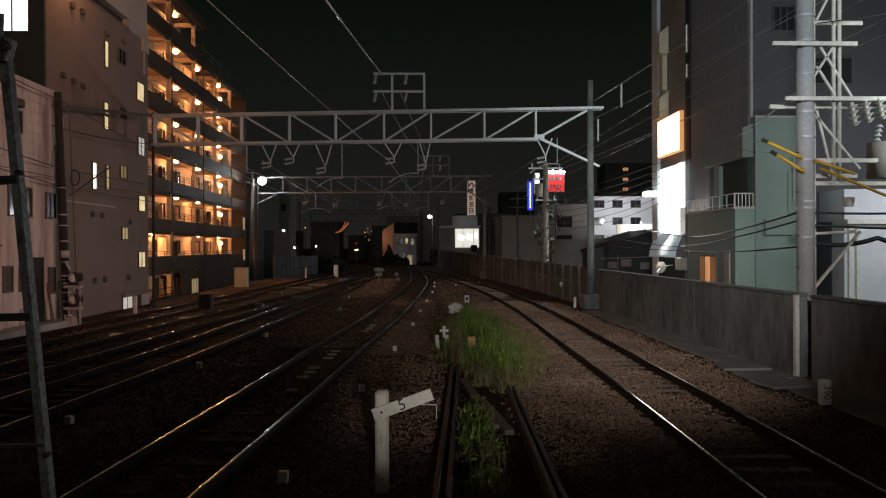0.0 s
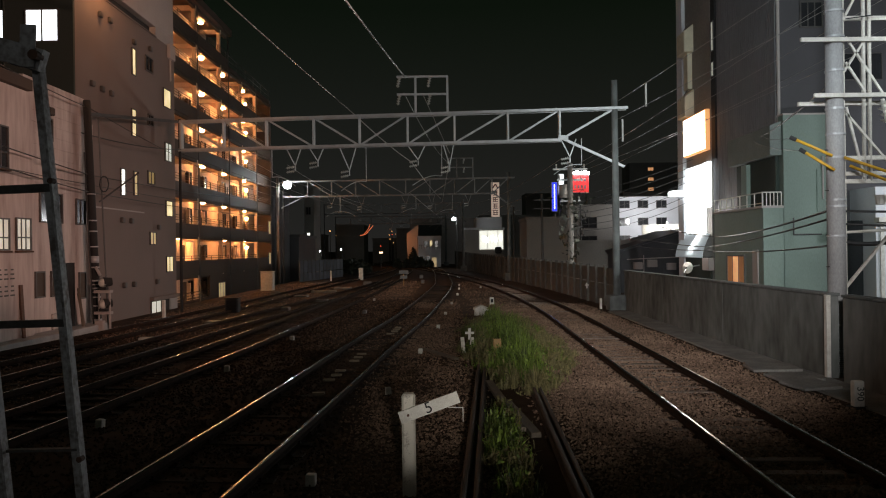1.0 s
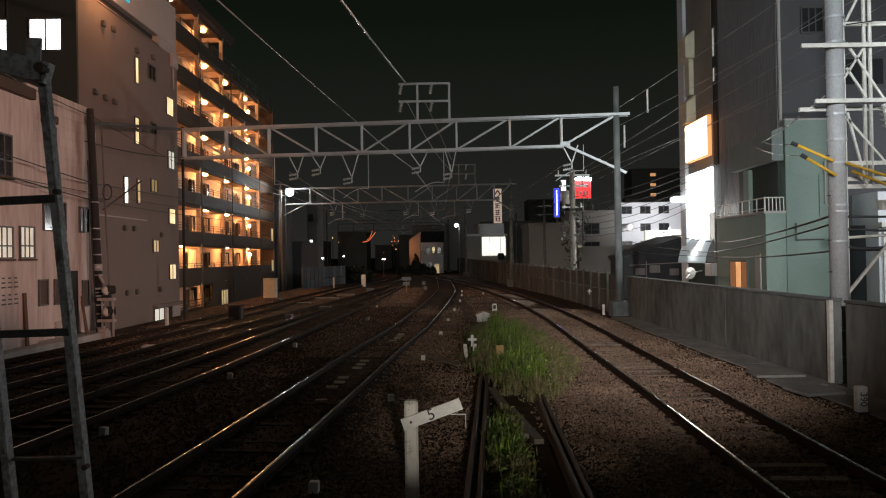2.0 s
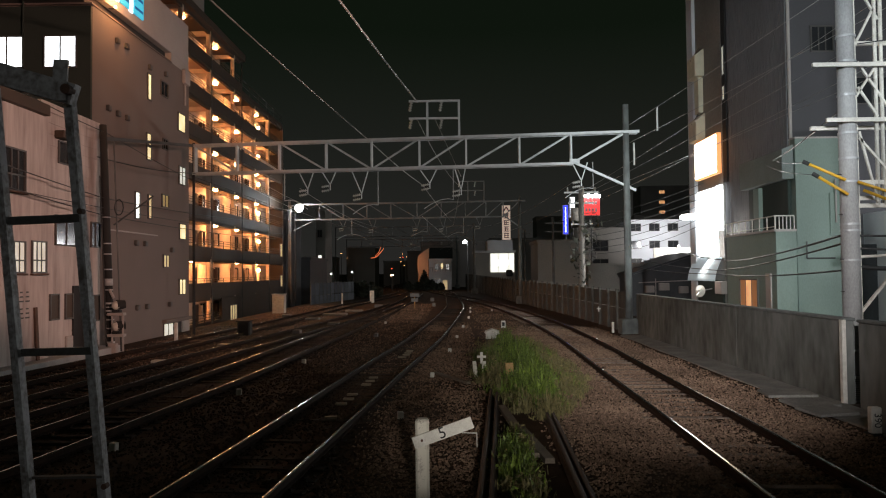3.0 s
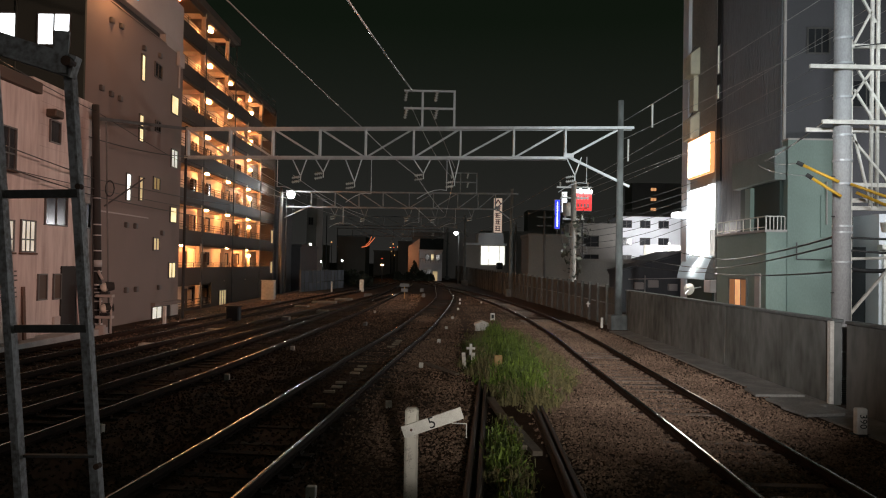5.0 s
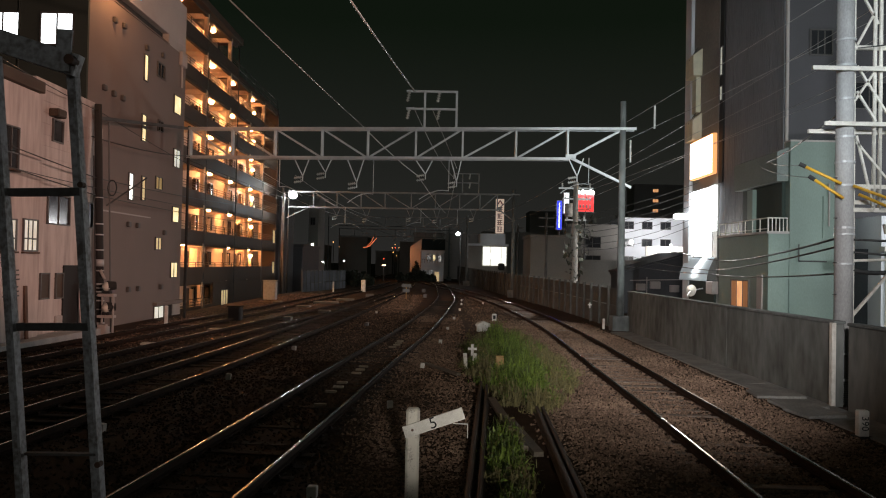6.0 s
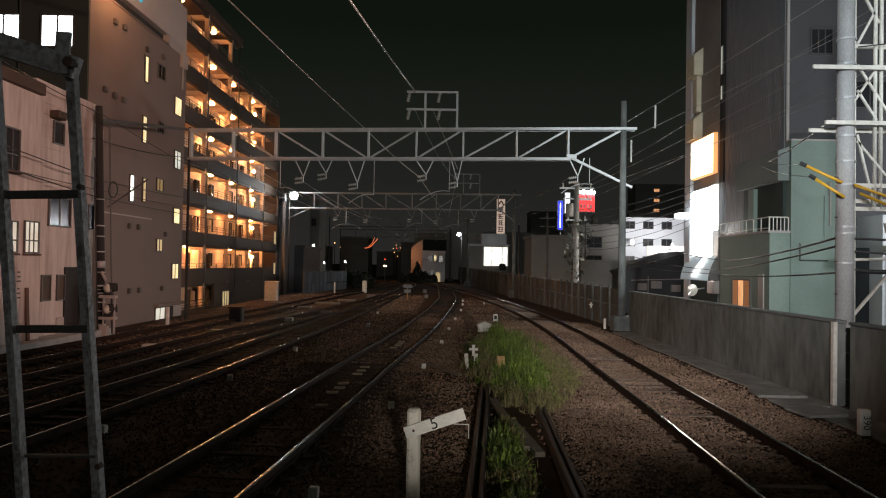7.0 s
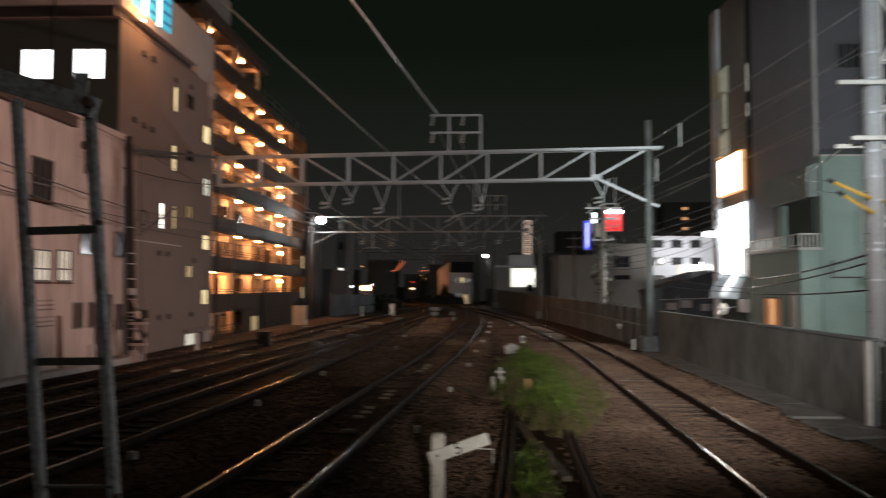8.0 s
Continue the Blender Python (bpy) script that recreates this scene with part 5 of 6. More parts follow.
far_building("dark_office", "dark unlit building beyond the sidings", -25.5, -17.2, 92, 104, 4.8, "roof")
far_building("tower_block", "pale narrow tower with a few lit windows", -20.1, -18.7, 112, 118, 12.4, "far_wall", [(-19.7, -19.3, 5.0, 5.8, "win_white"), (-19.8, -19.2, 8.5, 9.5, "glass")])
far_building("dark_office", "dark unlit building beyond the sidings", -21.5, -17.9, 82, 90, 9.5, "roof", [(-19.9, -19.4, 6.2, 7.4, "win_pale")])
for x0, x1, y, z in ((-46, -30, 190, 7), (-30, -22, 215, 10), (-21, -12, 230, 6.5), (-12, -8, 200, 8.5), (-60, -44, 180, 9), (10, 26, 210, 12), (40, 70, 170, 15), (26, 40, 240, 20)):
    far_building("dark_city_block", "dark city block on the night horizon", x0, x1, y, y + 12, z, "far_dark")
hr = far_building("hotel_tower", "distant dark tower with a few lit windows", 56, 72, 230, 240, 28, "far_dark",
                  [(59 + 2.5 * i, 60.6 + 2.5 * i, z, z + 0.9, "win_orange") for i in range(4) for z in (14.0, 17.0, 20.0, 23.0, 26.0) if (i * 7 + int(z)) % 3 == 0])


# ---- signs and small lights ----
def sign_board(name, label, x0, x1, y, z0, z1, face, marks=0, pole=None):
    s = thing(name, label, "sign")
    part("sign_body", box(x0 - 0.08, x1 + 0.08, y, y + 0.5, z0 - 0.08, z1 + 0.08), M["white_wall"], s)
    part("sign_face", box(x0, x1, y - 0.03, y - 0.004, z0, z1), M[face], s)
    for i in range(marks):
        for r in range(2):
            w = (x1 - x0) / (marks + 1)
            part("sign_mark", box(x0 + w * (i + 0.6), x0 + w * (i + 1.2), y - 0.05, y - 0.034, z0 + (z1 - z0) * (0.2 + 0.4 * r), z0 + (z1 - z0) * (0.4 + 0.4 * r)), M["white_wall"], s)
    if pole:
        part("pole", rod(((x0 + x1) / 2, y + 0.25, pole), ((x0 + x1) / 2, y + 0.25, z0), 0.12, seg=8), M["steel_dark"], s)
    return s


sign_board("red_sign", "glowing red rooftop sign with white marks", 18.6, 20.9, 110, 11.1, 13.6, "neon_red", 4, -1.0)
# glowing balls stand for the white letters above the red face
for x, r in ((18.8, 0.18), (19.3, 0.26), (19.85, 0.2), (20.4, 0.27), (20.85, 0.17)):
    s = part("sign_glow_ball", ball((x, 109.8, 13.72 + 0.6 * r), r, flat=1.2), M["lamp_white"], bpy.data.objects["red_sign"], "bright lump in place of the red sign's glowing white letters")
sign_board("blue_sign", "upright glowing blue neon sign", 12.85, 13.38, 90, 7.5, 10.8, "neon_blue", 0, 6.4)
part("neon_core", box(13.07, 13.16, 89.94, 89.965, 7.7, 10.6), M["sign_white"], bpy.data.objects["blue_sign"], "thin white neon line")
sign_board("street_sign", "small white lit sign on a building", 13.6, 14.1, 89.5, 9.4, 11.7, "sign_white", 0, 6.3)


def mast_light(name, label, x, y, z, base=0.0, r=0.3, color="lamp_white", arm=0.0, post=True):
    s = thing(name, label, "lamp")
    part("lamp_head", ball((x, y, z), r, flat=0.95), M[color], s)
    if post:
        part("pole", rod((x + arm, y + 0.35, base), (x + arm, y + 0.35, z + 0.2), 0.11, 0.08, 10), M["steel_dark"], s)
        part("bracket", beam((x + arm, y + 0.35, z + 0.25), (x, y + 0.1, z + 0.25), 0.08, 0.08), M["steel_dark"], s)


mast_light("floodlight_mast", "bright white floodlight on a dark mast", -15.25, 75.8, 9.66, arm=-0.9, r=0.40, color="flood_glass")
mast_light("floodlight_mast", "bright white floodlight on a slim mast", 1.75, 120.0, 7.9, arm=0.45, r=0.30)
mast_light("street_lamp", "small bright white street lamp", -17.9, 112, 3.1, -0.0, 0.10, arm=0.2)
mast_light("street_lamp", "small bright white street lamp", -19.6, 148, 3.4, 0, 0.14, arm=0.2)
mast_light("railway_signal", "railway signal with a small bright lamp", -11.0, 135, 2.75, 0, 0.13, "signal_white", 0.1)
part("lamp_head", ball((-10.68, 135, 2.75), 0.13), M["signal_white"], bpy.data.objects["railway_signal"])
part("lamp_head", ball((-10.9, 135, 3.9), 0.06), M["red_lamp"], bpy.data.objects["railway_signal"])
for x, z, c in ((-13.9, 8.3, "orange_lamp"), (-13.8, 7.4, "red_lamp"), (-14.6, 7.3, "orange_lamp"), (-12.8, 7.5, "orange_lamp"), (-12.2, 6.8, "orange_lamp"), (-14.4, 6.2, "orange_lamp"), (-12.4, 5.6, "orange_lamp"), (-13.5, 5.2, "orange_lamp"), (-9.6, 4.0, "orange_lamp"), (-8.8, 4.3, "red_lamp")):
    mast_light("beacon", "small coloured light in the distance", x, 210, z, 0, 0.09, c)
for x, z in ((-30.9, 8.6), (-29.3, 7.4), (-31.8, 7.4)):
    mast_light("beacon", "small orange street light far off", x, 211, z, 0, 0.14, "orange_lamp")
tagged(wire_curve("neon_tube", [(-20.4, 190, 6.9), (-19.0, 190, 7.2), (-18.0, 190, 8.3), (-17.2, 190, 9.3)], 0.09, M["orange_neon"], 0.05), "orange neon tube on a far facade", "neon sign")
tagged(wire_curve("neon_tube", [(-19.4, 189.9, 7.3), (-18.4, 189.9, 8.4), (-17.9, 189.9, 9.7)], 0.06, M["orange_neon"], 0.05), "orange neon tube on a far facade", "neon sign")


# ---- left side trackside things ----
def fence_left():
    f = thing("sheet_fence", "blue-grey sheet fence beside the siding", "fence", kind="structure")
    a, b = Vector((-14.45, 77.4, 0)), Vector((-12.1, 93.0, 0))
    n = 12
    for i in range(n):
        p, q = a.lerp(b, i / n), a.lerp(b, (i + 0.93) / n)
        part("fence_sheet", beam((p.x, p.y, 1.55), (q.x, q.y, 1.55), 0.04, 1.2), M["fence_blue"], f)
        part("fence_sheet", beam((p.x, p.y, 0.45), (q.x, q.y, 0.45), 0.04, 0.85), M["fence_blue"], f)
        part("fence_post", box(p.x - 0.06, p.x + 0.06, p.y - 0.09, p.y - 0.02, -0.05, 2.25), M["frame"], f)


fence_left()


def line_pole():
    p = thing("line_pole", "dark trackside pole wrapped with cables and boxes", "pole")
    x, y = -13.92, 31.0
    part("pole", rod((x, y, -0.1), (x - 0.35, y, 9.3), 0.16, 0.14, 14), M["black"], p, smooth=True)
    part("conduit", rod((x + 0.42, y, 0.1), (x + 0.1, y, 8.6), 0.035, seg=8), M["frame"], p)
    part("conduit", rod((x - 0.1, y - 0.16, 0.1), (x - 0.4, y - 0.15, 7.2), 0.03, seg=8), M["cable"], p)
    for z, h in ((5.5, 0.04), (4.43, 0.05), (4.0, 0.05), (3.38, 0.05), (2.75, 0.28), (2.55, 0.05), (2.0, 0.07), (1.86, 0.04), (1.7, 0.06), (1.55, 0.04), (1.35, 0.05), (1.0, 0.05), (0.4, 0.10)):
        part("band", rod((x - 0.0376 * z, y, z), (x - 0.0376 * z, y, z + h), 0.168, seg=14), M["steel"], p, smooth=True)
    # two hooded signal units on brackets
    for z in (1.95, 1.10):
        u = part("signal_unit", ball((x + 0.36, y - 0.3, z), 0.19, flat=0.95), M["white"], p, "white domed signal unit", smooth=True)
        part("hood", rod((x + 0.36, y - 0.28, z + 0.02), (x + 0.62, y - 0.1, z + 0.04), 0.21, 0.16, 14), M["black"], u)
        part("base", box(x + 0.2, x + 0.52, y - 0.4, y - 0.16, z - 0.28, z - 0.17, bevel=0.02), M["black"], u)
        part("bracket", box(x + 0.02, x + 0.68, y - 0.42, y - 0.12, z - 0.40, z - 0.29, bevel=0.012), M["panel"], p)
    for dx in (0.14, 0.58):
        part("leg", box(x + dx, x + dx + 0.06, y - 0.3, y - 0.24, -0.05, 1.53), M["panel"], p)
    part("relay_box", box(x + 0.05, x + 0.40, y - 0.45, y - 0.2, 0.0, 0.45, bevel=0.03), M["panel"], p)
    part("elbow_pipe", rod((x + 0.2, y - 0.2, 2.25), (x + 0.02, y - 0.2, 2.6), 0.06, seg=8), M["panel"], p)
    part("bracket", beam((x + 0.1, y, 5.2), (x + 1.6, y + 0.3, 6.4), 0.06, 0.06), M["steel_dark"], p)
    part("lead_beam", beam((x - 0.3, y, 8.75), (-13.8, 40.4, 10.0), 0.14, 0.14), M["steel_dark"], p)
    bm = bmesh.new()
    for i in range(10):
        a, b = i * 0.63, (i + 1) * 0.63
        rod((x + 0.42 + 0.18 * math.cos(a), y - 0.25, 5.9 + 0.32 * math.sin(a)), (x + 0.42 + 0.18 * math.cos(b), y - 0.25, 5.9 + 0.32 * math.sin(b)), 0.025, seg=5, bm=bm)
    part("cable_loop", bm, M["cable"], p)


line_pole()
for pts, r in (([(-13.0, 8.0, 7.6), (-14.2, 31.0, 6.3), (-14.3, 60, 7.2)], 0.02), ([(-13.0, 8.0, 7.0), (-14.2, 31.0, 5.6), (-14.4, 62, 6.0)], 0.02), ([(-13.2, 8.0, 6.3), (-14.2, 31.0, 5.9), (-13.8, 62, 6.4)], 0.015), ([(-14.5, 31.0, 8.0), (-13.6, 40.2, 8.5)], 0.025), ([(-14.0, 20.0, 9.6), (-14.2, 31.2, 9.0), (-13.9, 50, 7.8), (-14.9, 76, 8.2)], 0.016)):
    tagged(wire_curve("line_cable", pts, r, M["cable"], 0.15), "dark cable slung along the trackside poles", "cable", "line cables")


def small_box(name, label, category, x0, x1, y0, y1, z0, z1, mt, bevel=0.03, lid=0.0, group=""):
    t = thing(name, label, category, group)
    part("body", box(x0, x1, y0, y1, z0, z1, bevel=bevel), M[mt], t)
    if lid:
        part("lid", box(x0 - lid, x1 + lid, y0 - lid, y1 + lid, z1 + 0.003, z1 + 0.06, bevel=0.012), M[mt], t)
    return t


small_box("relay_cabinet", "pale grey relay cabinet beside the siding", "cabinet", -14.6, -13.6, 61.5, 62.2, -0.05, 1.5, "white", 0.04, 0.04)
small_box("dark_bin", "dark round-edged trackside bin", "bin", -11.15, -10.5, 39.3, 39.9, -0.02, 0.72, "black", 0.07, 0.04)
def gabled_box():
    t = thing("trackside_box", "low pale concrete box with a worn pitched top", "box")
    part("body", box(1.44, 2.04, 35.7, 36.3, -0.02, 0.30, bevel=0.02), M["white"], t)
    bm = bmesh.new()
    f = [[bm.verts.new((x, y, z)) for x, z in ((1.38, 0.30), (2.10, 0.30), (2.06, 0.38), (1.74, 0.50), (1.42, 0.38))] for y in (35.62, 36.38)]
    bm.faces.new(f[0])
    bm.faces.new(f[1])
    for k in range(5):
        bm.faces.new((f[0][k], f[0][(k + 1) % 5], f[1][(k + 1) % 5], f[1][k]))
    part("lid", bm, M["white"], t)


gabled_box()
small_box("slab_marker", "flat white marker stone beside rails", "marker", -10.9, -10.3, 27.4, 27.8, -0.02, 0.10, "white", 0.03)
for x, y, h, w in ((-12.9, 35.5, 0.95, 0.07), (-11.6, 79.6, 1.1, 0.08), (-8.7, 81.5, 1.3, 0.22)):
    small_box("marker_stake", "white painted marker stake beside the siding", "stake", x - w, x + w, y - w, y + w, -0.03, h, "white", 0.02, 0, "marker stakes")
small_box("equipment_box", "small grey equipment box by the siding", "box", -15.1, -14.5, 28.6, 29.1, 0.3, 0.9, "panel", 0.03)
for x, y, w in ((-9.0, 58, 1.8), (-9.6, 52, 0.9), (-8.2, 63, 1.4)):
    bm = box(x - w / 2, x + w / 2, y - 0.4, y + 0.4, -0.02, 0.16, bevel=0.03)
    solo("cable_trough", bm, M["gutter"], "pale concrete trough lid between the sidings", "trough", "trough lids")

for y, dx in ((18.1, 0.0), (18.8, 0.03), (19.5, -0.02), (21.2, 0.02), (21.9, 0.0), (22.6, -0.03), (28.0, 0.0), (28.8, 0.04), (29.5, 0.0), (30.2, -0.03), (16.4, 0.15)):
    x = curve_at(TRACK_M, y) + dx
    o = solo("cable_cover", box(-0.13, 0.13, -0.07, 0.07, 0.0, 0.05, bevel=0.008), M["cover"], "short pale cover board between the running rails", "cover", "cover boards")
    o.matrix_world = pose(x, y, 0.055, 0, 0, random.uniform(-6, 6))
CUBES = [(-1.78, 10.2), (-1.21, 16.6), (-0.71, 23.1), (-0.22, 30.3), (0.09, 36.5), (0.47, 43.6), (0.95, 52.1), (1.22, 59.4), (1.36, 65.8), (-5.68, 20.1), (-5.28, 26.8), (-6.16, 13.75), (-4.26, 47.5), (3.0, 62.0)]
cube_me = to_mesh("marker_block", box(-0.065, 0.065, -0.065, 0.065, -0.02, 0.15, bevel=0.012), M["white"])
for i, (x, y) in enumerate(CUBES):
    c = new("marker_block", cube_me)
    c.matrix_world = pose(x, y, ground_z(x, y), random.uniform(-4, 4), random.uniform(-4, 4), random.uniform(-12, 12))
    tagged(c, "small white painted concrete marker block in ballast", "marker block", "white marker blocks")


def text_part(name, body, size, parent, m, material):
    cu = bpy.data.curves.new(name, "FONT")
    cu.body, cu.size, cu.extrude, cu.align_x, cu.align_y = body, size, 0.002, "CENTER", "CENTER"
    cu.materials.append(material)
    ob = new(name, cu)
    ob.parent = parent
    ob.matrix_basis = m
    return ob


def post_five():
    p = thing("gradient_post", "weathered white gradient post with a slanted arm", "gradient post")
    x, y = -0.45, 9.72
    part("post", box(x - 0.085, x + 0.085, y - 0.085, y + 0.085, -0.1, 1.30, bevel=0.028), M["white_dirty"], p)
    a, b = Vector((-0.555, y - 0.12, 1.012)), Vector((0.180, y - 0.12, 1.271))
    arm = part("arm", beam(a, b, 0.035, 0.148), M["white"], p, "slanted white board")
    d = math.degrees(math.atan2(b.z - a.z, b.x - a.x))
    text_part("numeral", "5", 0.20, p, pose(-0.196, y - 0.142, 1.139, 90, -d, 0), M["black"])
    bm = rod((0.05, y - 0.1, 1.135), (0.235, y - 0.1, 1.13), 0.007, seg=6)
    rod((0.235, y - 0.1, 1.134), (0.237, y - 0.1, 0.955), 0.006, seg=6, bm=bm)
    part("wire_hook", bm, M["white"], p)
    part("bolt", rod((x, y - 0.16, 1.05), (x, y - 0.13, 1.05), 0.016, seg=8), M["rust"], p)


post_five()


def post_390():
    p = thing("distance_post", "short white trackside post reading 390", "marker post")
    x, y = 7.82, 14.55
    part("post", box(x - 0.10, x + 0.10, y - 0.08, y + 0.08, -0.1, 0.54, bevel=0.02), M["white"], p)
    part("foot", box(x - 0.16, x + 0.16, y - 0.14, y + 0.14, -0.1, 0.06, bevel=0.02), M["black"], p)
    text_part("numeral", "390", 0.185, p, Matrix.Translation((x + 0.01, y - 0.083, 0.30)) @ pose(0, 0, 0, 90, 90, 0), M["black"])


post_390()


def cross_marker(x, y, z, s, label, stand=True):
    c = thing("cross_marker", label, "marker", "cross markers")
    part("upright", box(x - 0.04 * s, x + 0.04 * s, y - 0.01, y + 0.01, z - 0.17 * s, z + 0.17 * s), M["white"], c)
    part("crossbar", box(x - 0.13 * s, x + 0.13 * s, y - 0.014, y + 0.006, z + 0.0 * s, z + 0.07 * s), M["white"], c)
    if stand:
        part("stake", rod((x, y + 0.02, -0.05), (x, y + 0.02, z), 0.012, seg=6), M["steel_dark"], c)


cross_marker(0.78, 23.2, 0.56, 1.0, "small white cross marker among weeds")
cross_marker(8.05, 43.2, 1.0, 0.9, "small white cross marker by the fence")
for x0, lean in ((0.60, -2), (0.82, 7)):
    o = solo("broken_stake", box(-0.055, 0.055, -0.03, 0.03, -0.05, 0.50, bevel=0.01), M["white_dirty"], "broken white painted stake beside weeds", "stake", "broken stakes")
    o.matrix_world = pose(x0, 22.9, 0, 0, lean - 4, 5)
small_box("ochre_marker", "small ochre marker plate in the weeds", "marker", 1.42, 1.66, 22.2, 22.26, 0.10, 0.52, "wood_marker", 0.02)
s = small_box("marker_post", "short white marker post with a dark plate", "marker post", 2.58, 2.82, 42.9, 43.1, -0.05, 0.42, "white", 0.02)
part("plate", box(2.63, 2.77, 42.87, 42.89, 0.14, 0.34), M["black"], s)
small_box("marker_post", "short white marker post by the fence", "marker post", 7.9, 8.02, 38.9, 39.0, -0.05, 0.55, "white", 0.02)
k = thing("siding_sign", "small two-plate sign on a stake between sidings", "sign")
part("stake", rod((-3.45, 67.2, -0.05), (-3.45, 67.2, 1.1), 0.04, seg=8), M["wood_marker"], k)
part("plate", box(-3.85, -3.05, 67.1, 67.14, 1.05, 1.35), M["frame"], k)
part("plate", box(-3.75, -3.15, 67.1, 67.14, 0.62, 0.92), M["frame"], k)
bm = beam((-0.65, 23.8, 0.06), (0.35, 21.2, 0.10), 0.12, 0.06)
solo("timber_plank", bm, M["plank"], "weathered plank lying on the ballast", "plank", "loose planks")


# leaning boards and clutter at the foot of the line pole
for x, y, h, a in ((-14.35, 29.9, 1.5, 6), (-14.4, 30.1, 1.3, 9)):
    o = solo("leaning_board", box(-0.05, 0.05, -0.02, 0.02, 0.0, h, bevel=0.008), M["plank"], "pale board leaning against the building", "board", "leaning boards")
    o.matrix_world = pose(x + 0.35, y, 0.3, 0, -a, 12)
o = solo("leaning_board", box(-0.03, 0.03, -0.09, 0.09, 0.0, 1.8, bevel=0.008), M["rust"], "rusty board leaning on the pink annex", "board", "leaning boards")
o.matrix_world = pose(-14.18, 26.0, 0.3, 0, -3, 0)
for x, y, w, h in ((-9.9, 33.0, 0.5, 0.12), (-8.3, 40.5, 0.4, 0.14), (-7.4, 47.0, 0.7, 0.12), (-3.9, 38.0, 0.18, 0.12), (-12.0, 55.0, 0.6, 0.2), (-6.9, 70.0, 0.7, 0.25), (-1.9, 71.0, 0.3, 0.3), (-2.4, 84.0, 0.4, 0.35)):
    small_box("point_machine", "low dark metal box of a turnout beside rails", "point machine", x - w / 2, x + w / 2, y - 0.3, y + 0.3, -0.02, h + 0.06, "frame", 0.03, 0, "turnout boxes")


# ---- platform end and its ladder ----
solo("platform", box(-2.6, 2.9, -40, 3.6, -0.1, 1.35, bevel=0.02), M["concrete_pale"], "concrete end of a station platform", "platform", kind="structure")


def ladder():
    l = thing("ladder_frame", "grey flaking steel ladder frame on the platform end", "ladder")
    top = [(-1.582, 3.03, 3.90), (-1.905, 3.05, 3.92)]
    bot = [(-1.348, 3.03, 1.35), (-1.662, 3.05, 1.35)]
    for t, b_ in zip(top, bot):
        part("stile", angle_bar(b_, t, 0.046, 0.010), M["ladder"], l)
    for z, h in ((3.376, 0.032), (2.836, 0.030), (2.33, 0.010), (1.82, 0.03)):
        f = (z - 1.35) / 2.55
        a = Vector(bot[0]).lerp(Vector(top[0]), f)
        b_ = Vector(bot[1]).lerp(Vector(top[1]), f)
        part("rung", beam((a.x - 0.01, a.y + 0.02, z), (b_.x - 0.02, b_.y + 0.02, z - 0.008), 0.03, h), M["steel_dark"], l)
    part("top_beam", beam((-1.552, 3.0, 3.868), (-2.5, 3.0, 4.153), 0.05, 0.086), M["ladder"], l, "worn steel top beam")
    part("bracket", beam((-1.600, 2.965, 3.84), (-1.592, 2.965, 4.004), 0.012, 0.058), M["ladder"], l)
    part("bolt", rod((-1.565, 2.94, 3.883), (-1.565, 2.99, 3.883), 0.020, seg=10), M["rust"], l)
    for z in (3.40, 2.30):
        x = -1.58 + 0.0918 * (3.9 - z)
        part("bolt", rod((x, 3.0, z), (x, 3.03, z), 0.012, seg=10), M["rust"], l)


ladder()


# ---- utility pole with ivy behind the fence ----
def ivy_pole():
    p = thing("overgrown_pole", "utility pole overgrown with dark creeper", "utility pole")
    x, y = 9.65, 58.0
    part("pole", rod((x, y, -1.5), (x, y, 9.5), 0.26, 0.2, 12), M["far_wall"], p, smooth=True)
    for z, w in ((9.0, 1.3), (8.2, 1.0), (6.6, 0.8)):
        part("crossarm", box(x - w, x + w, y - 0.06, y + 0.06, z, z + 0.12), M["steel"], p)
        for s in (-1, 1):
            part("insulator", insulator((x + s * w * 0.8, y, z + 0.12), (x + s * w * 0.8, y, z + 0.45), 0.1), M["insulator"], p)
    part("transformer", rod((x - 0.55, y - 0.1, 6.9), (x - 0.55, y - 0.1, 7.9), 0.3, seg=14), M["far_wall"], p, smooth=True)
    for i, (z, w) in enumerate(((7.4, 1.1), (5.9, 1.0), (5.3, -0.8), (4.6, 0.9))):
        part("cable_bracket", beam((x, y - 0.2, z), (x + w, y - 0.25, z + 0.15), 0.06, 0.06), M["steel_dark"], p)
        bm = bmesh.new()
        for q in range(9):
            a0, a1 = q * 0.7, (q + 1) * 0.7
            rod((x + w * 0.8 + 0.28 * math.cos(a0), y - 0.3, z - 0.3 + 0.36 * math.sin(a0)), (x + w * 0.8 + 0.28 * math.cos(a1), y - 0.3, z - 0.3 + 0.36 * math.sin(a1)), 0.03, seg=5, bm=bm)
        part("cable_loop", bm, M["cable"], p)
    rng = np.random.default_rng(3)
    verts, faces = [], []
    for _ in range(190):
        z = rng.uniform(2.0, 7.0)
        r = abs(rng.normal()) * (0.75 if 4.0 < z < 7.6 else 0.4)
        a = rng.uniform(0, 6.3)
        c = np.array((x + r * math.cos(a) + 0.35 * (z > 5), y + r * math.sin(a), z))
        u, v = rng.normal(size=3) * 0.11, rng.normal(size=3) * 0.11
        k = len(verts)
        verts += [tuple(c - u), tuple(c + v), tuple(c + u), tuple(c - v)]
        faces.append((k, k + 1, k + 2, k + 3))
    me = bpy.data.meshes.new("creeper")
    me.from_pydata(verts, [], faces)
    me.materials.append(M["leaf"])
    tagged(piece("creeper", me, p, Matrix()), kind="stuff")


ivy_pole()
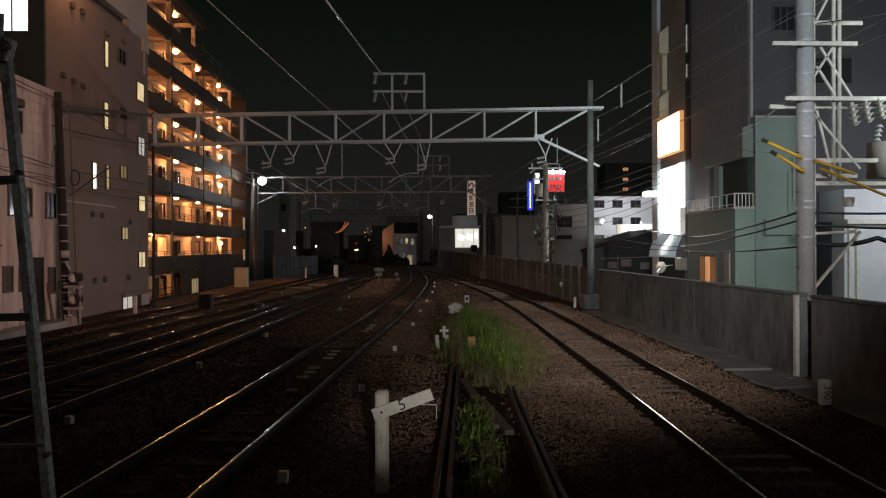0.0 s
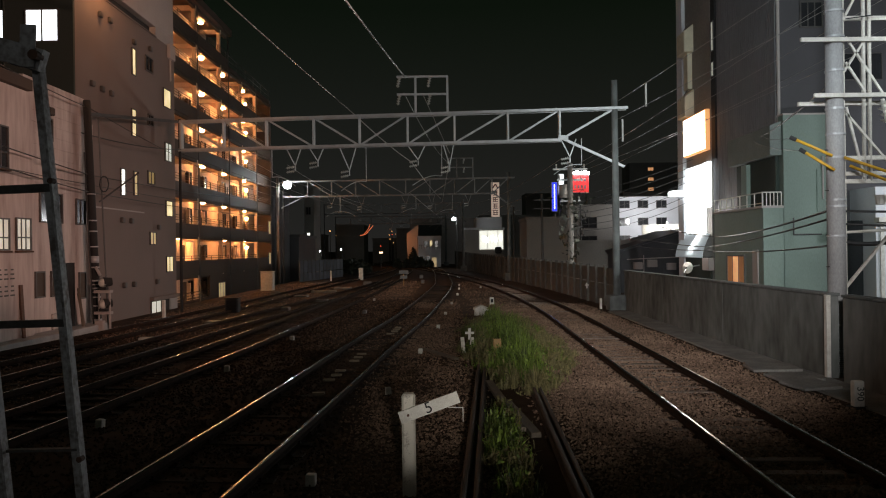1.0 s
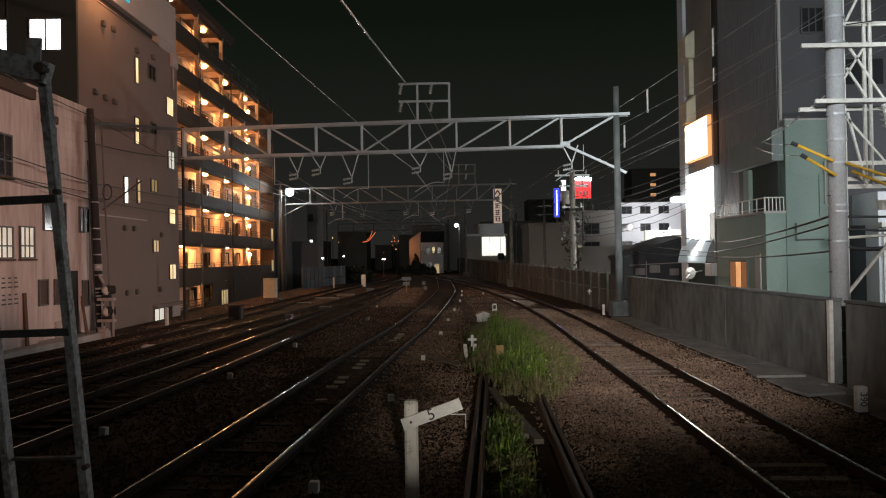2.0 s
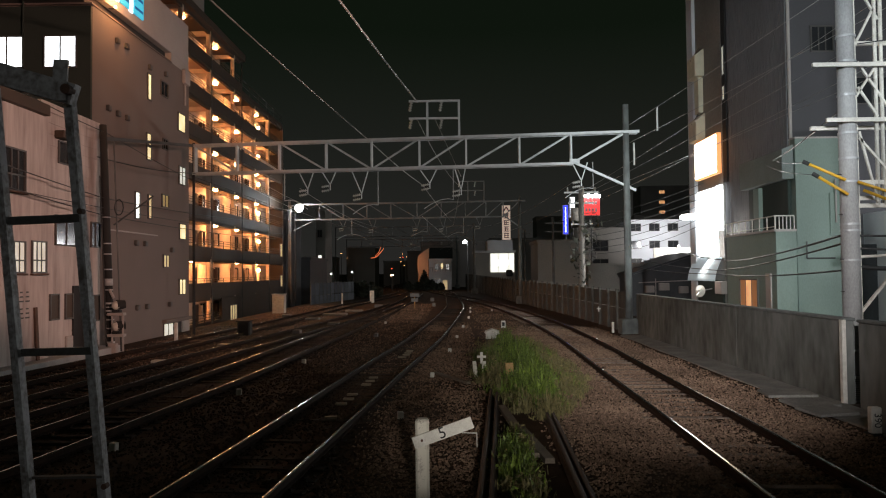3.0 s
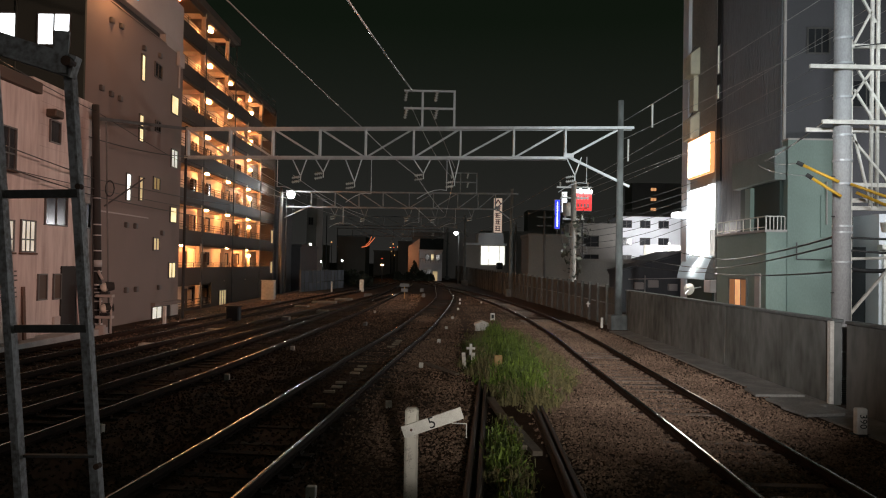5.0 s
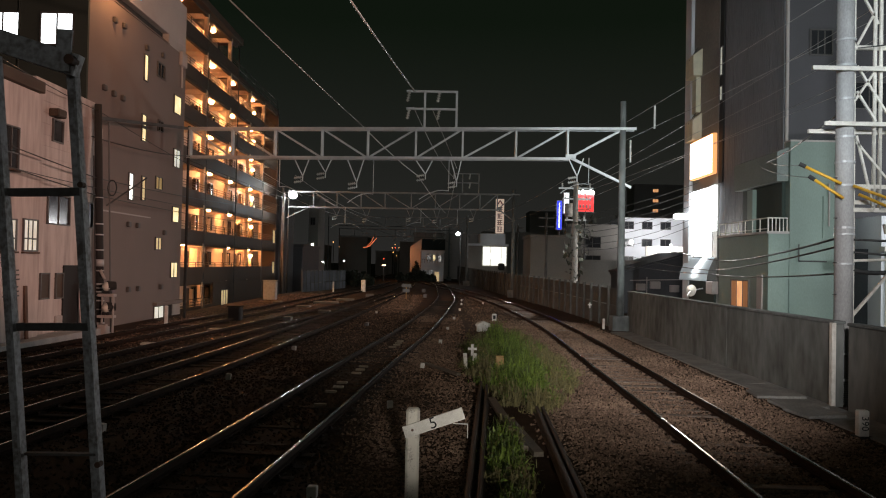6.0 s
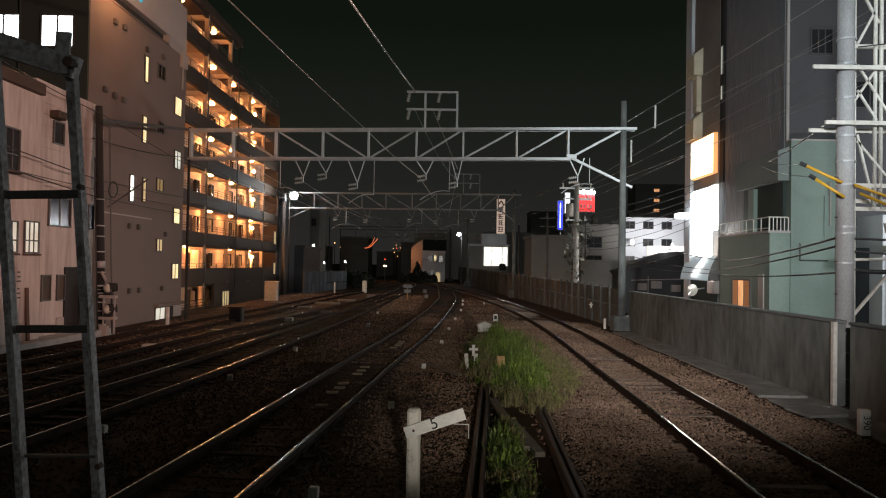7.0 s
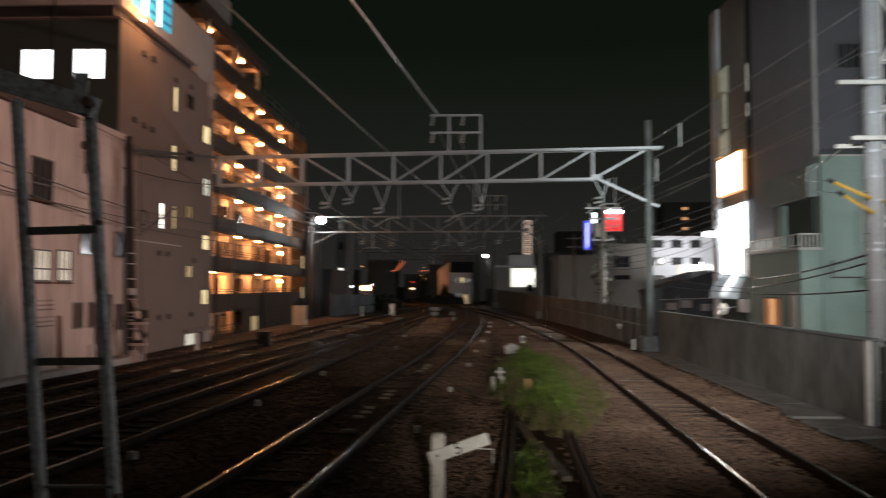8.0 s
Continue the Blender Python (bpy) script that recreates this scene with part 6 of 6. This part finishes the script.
for i in range(7):
    pts = [(9.75, 57.9, 4.4 + 0.42 * i), (17.8, 56.4 - 0.3 * i, 6.3 + 0.5 * i)]
    tagged(wire_curve("service_cable", pts, 0.022, M["cable"], 0.5 - 0.05 * i), "black service cable strung to the shop building", "cable", "service cables")
for x, y in ((7.3, 92.0), (8.1, 72.0)):
    q = thing("bare_pole", "slim dark utility pole behind the fence", "utility pole", "slim poles")
    part("pole", rod((x + 1.2, y, -1.0), (x + 1.2, y, 8.2), 0.14, 0.11, 10), M["steel_dark"], q, smooth=True)
    for z in (7.6, 6.8):
        part("crossarm", box(x + 0.5, x + 1.9, y - 0.05, y + 0.05, z, z + 0.1), M["steel_dark"], q)


def shrub(name, label, x0, x1, y, z, count, seed, peak=0.0):
    """A dark mass of small leaves on a few stems."""
    rng = np.random.default_rng(seed)
    t = thing(name, label, "shrub", "dark shrubs")
    verts, faces = [], []
    for _ in range(count):
        x = rng.uniform(x0, x1)
        top = z * (0.65 + 0.5 * noise.noise(Vector((x * 0.9, y, seed)))) + peak * max(0, 1 - abs(x - (x0 + x1) / 2) / (0.5 * (x1 - x0)))
        c = np.array((x, y + rng.uniform(-0.8, 0.8), max(0.05, top) * rng.uniform(0.0, 1.0) ** 0.7))
        u, v = rng.normal(size=3) * 0.16, rng.normal(size=3) * 0.16
        k = len(verts)
        verts += [tuple(c - u), tuple(c + v), tuple(c + u), tuple(c - v)]
        faces.append((k, k + 1, k + 2, k + 3))
    me = bpy.data.meshes.new("leaves")
    me.from_pydata(verts, [], faces)
    me.materials.append(M["leaf"])
    tagged(piece("leaves", me, t, Matrix()), kind="stuff")
    for x in np.linspace(x0 + 0.4, x1 - 0.4, 4):
        part("stem", rod((x, y, -0.1), (x + 0.15, y, max(0.3, z * 0.6)), 0.05, 0.02, 6), M["plank"], t)


shrub("hedge", "low dark hedge before the far house", -8.6, -1.8, 136.0, 1.9, 1500, 5)
shrub("conifer", "small dark conifer beside the far house", -6.4, -4.2, 137.2, 1.2, 520, 6, 3.0)
# two leaf masses added where the yard only goes dark past the fence
shrub("hedge", "bushes added to fill the dark behind the sheet fence", -16.5, -10.5, 106.0, 2.6, 1300, 7)
shrub("hedge", "bushes added to fill the dark beside the outer siding", -12.0, -9.2, 98.0, 2.3, 700, 8)


# ---- approaching train ----
def train():
    t = thing("train", "distant dark train approaching with lit headlights", "train")
    bm = box(-1.4, 1.4, 0.0, 18.0, 0.9, 3.7, bevel=0.2)
    part("body", bm, M["train_body"], t)
    part("windscreen", box(-1.15, 1.15, -0.03, -0.003, 2.1, 3.1), M["glass"], t)
    part("skirt", box(-1.3, 1.3, 0.2, 17.8, 0.2, 0.88), M["black"], t)
    for s in (-1, 1):
        part("headlight", ball((s * 0.42, -0.05, 3.0), 0.42), M["headlight"], t, "glowing warm headlight")
    return t


TRAIN = train()


def motions():
    rows = [(0.0, -62.0, 196.0), (3.0, -48.5, 176.0), (5.0, -39.0, 164.0), (6.0, -33.5, 158.0), (7.0, -27.0, 153.0), (7.4, -23.0, 150.6), (7.7, -21.6, 147.5), (8.0, -20.2, 143.0)]
    walk(TRAIN, [(t, pose(x, y, -0.2, 0, 0, 12)) for t, x, y in rows])


motions()
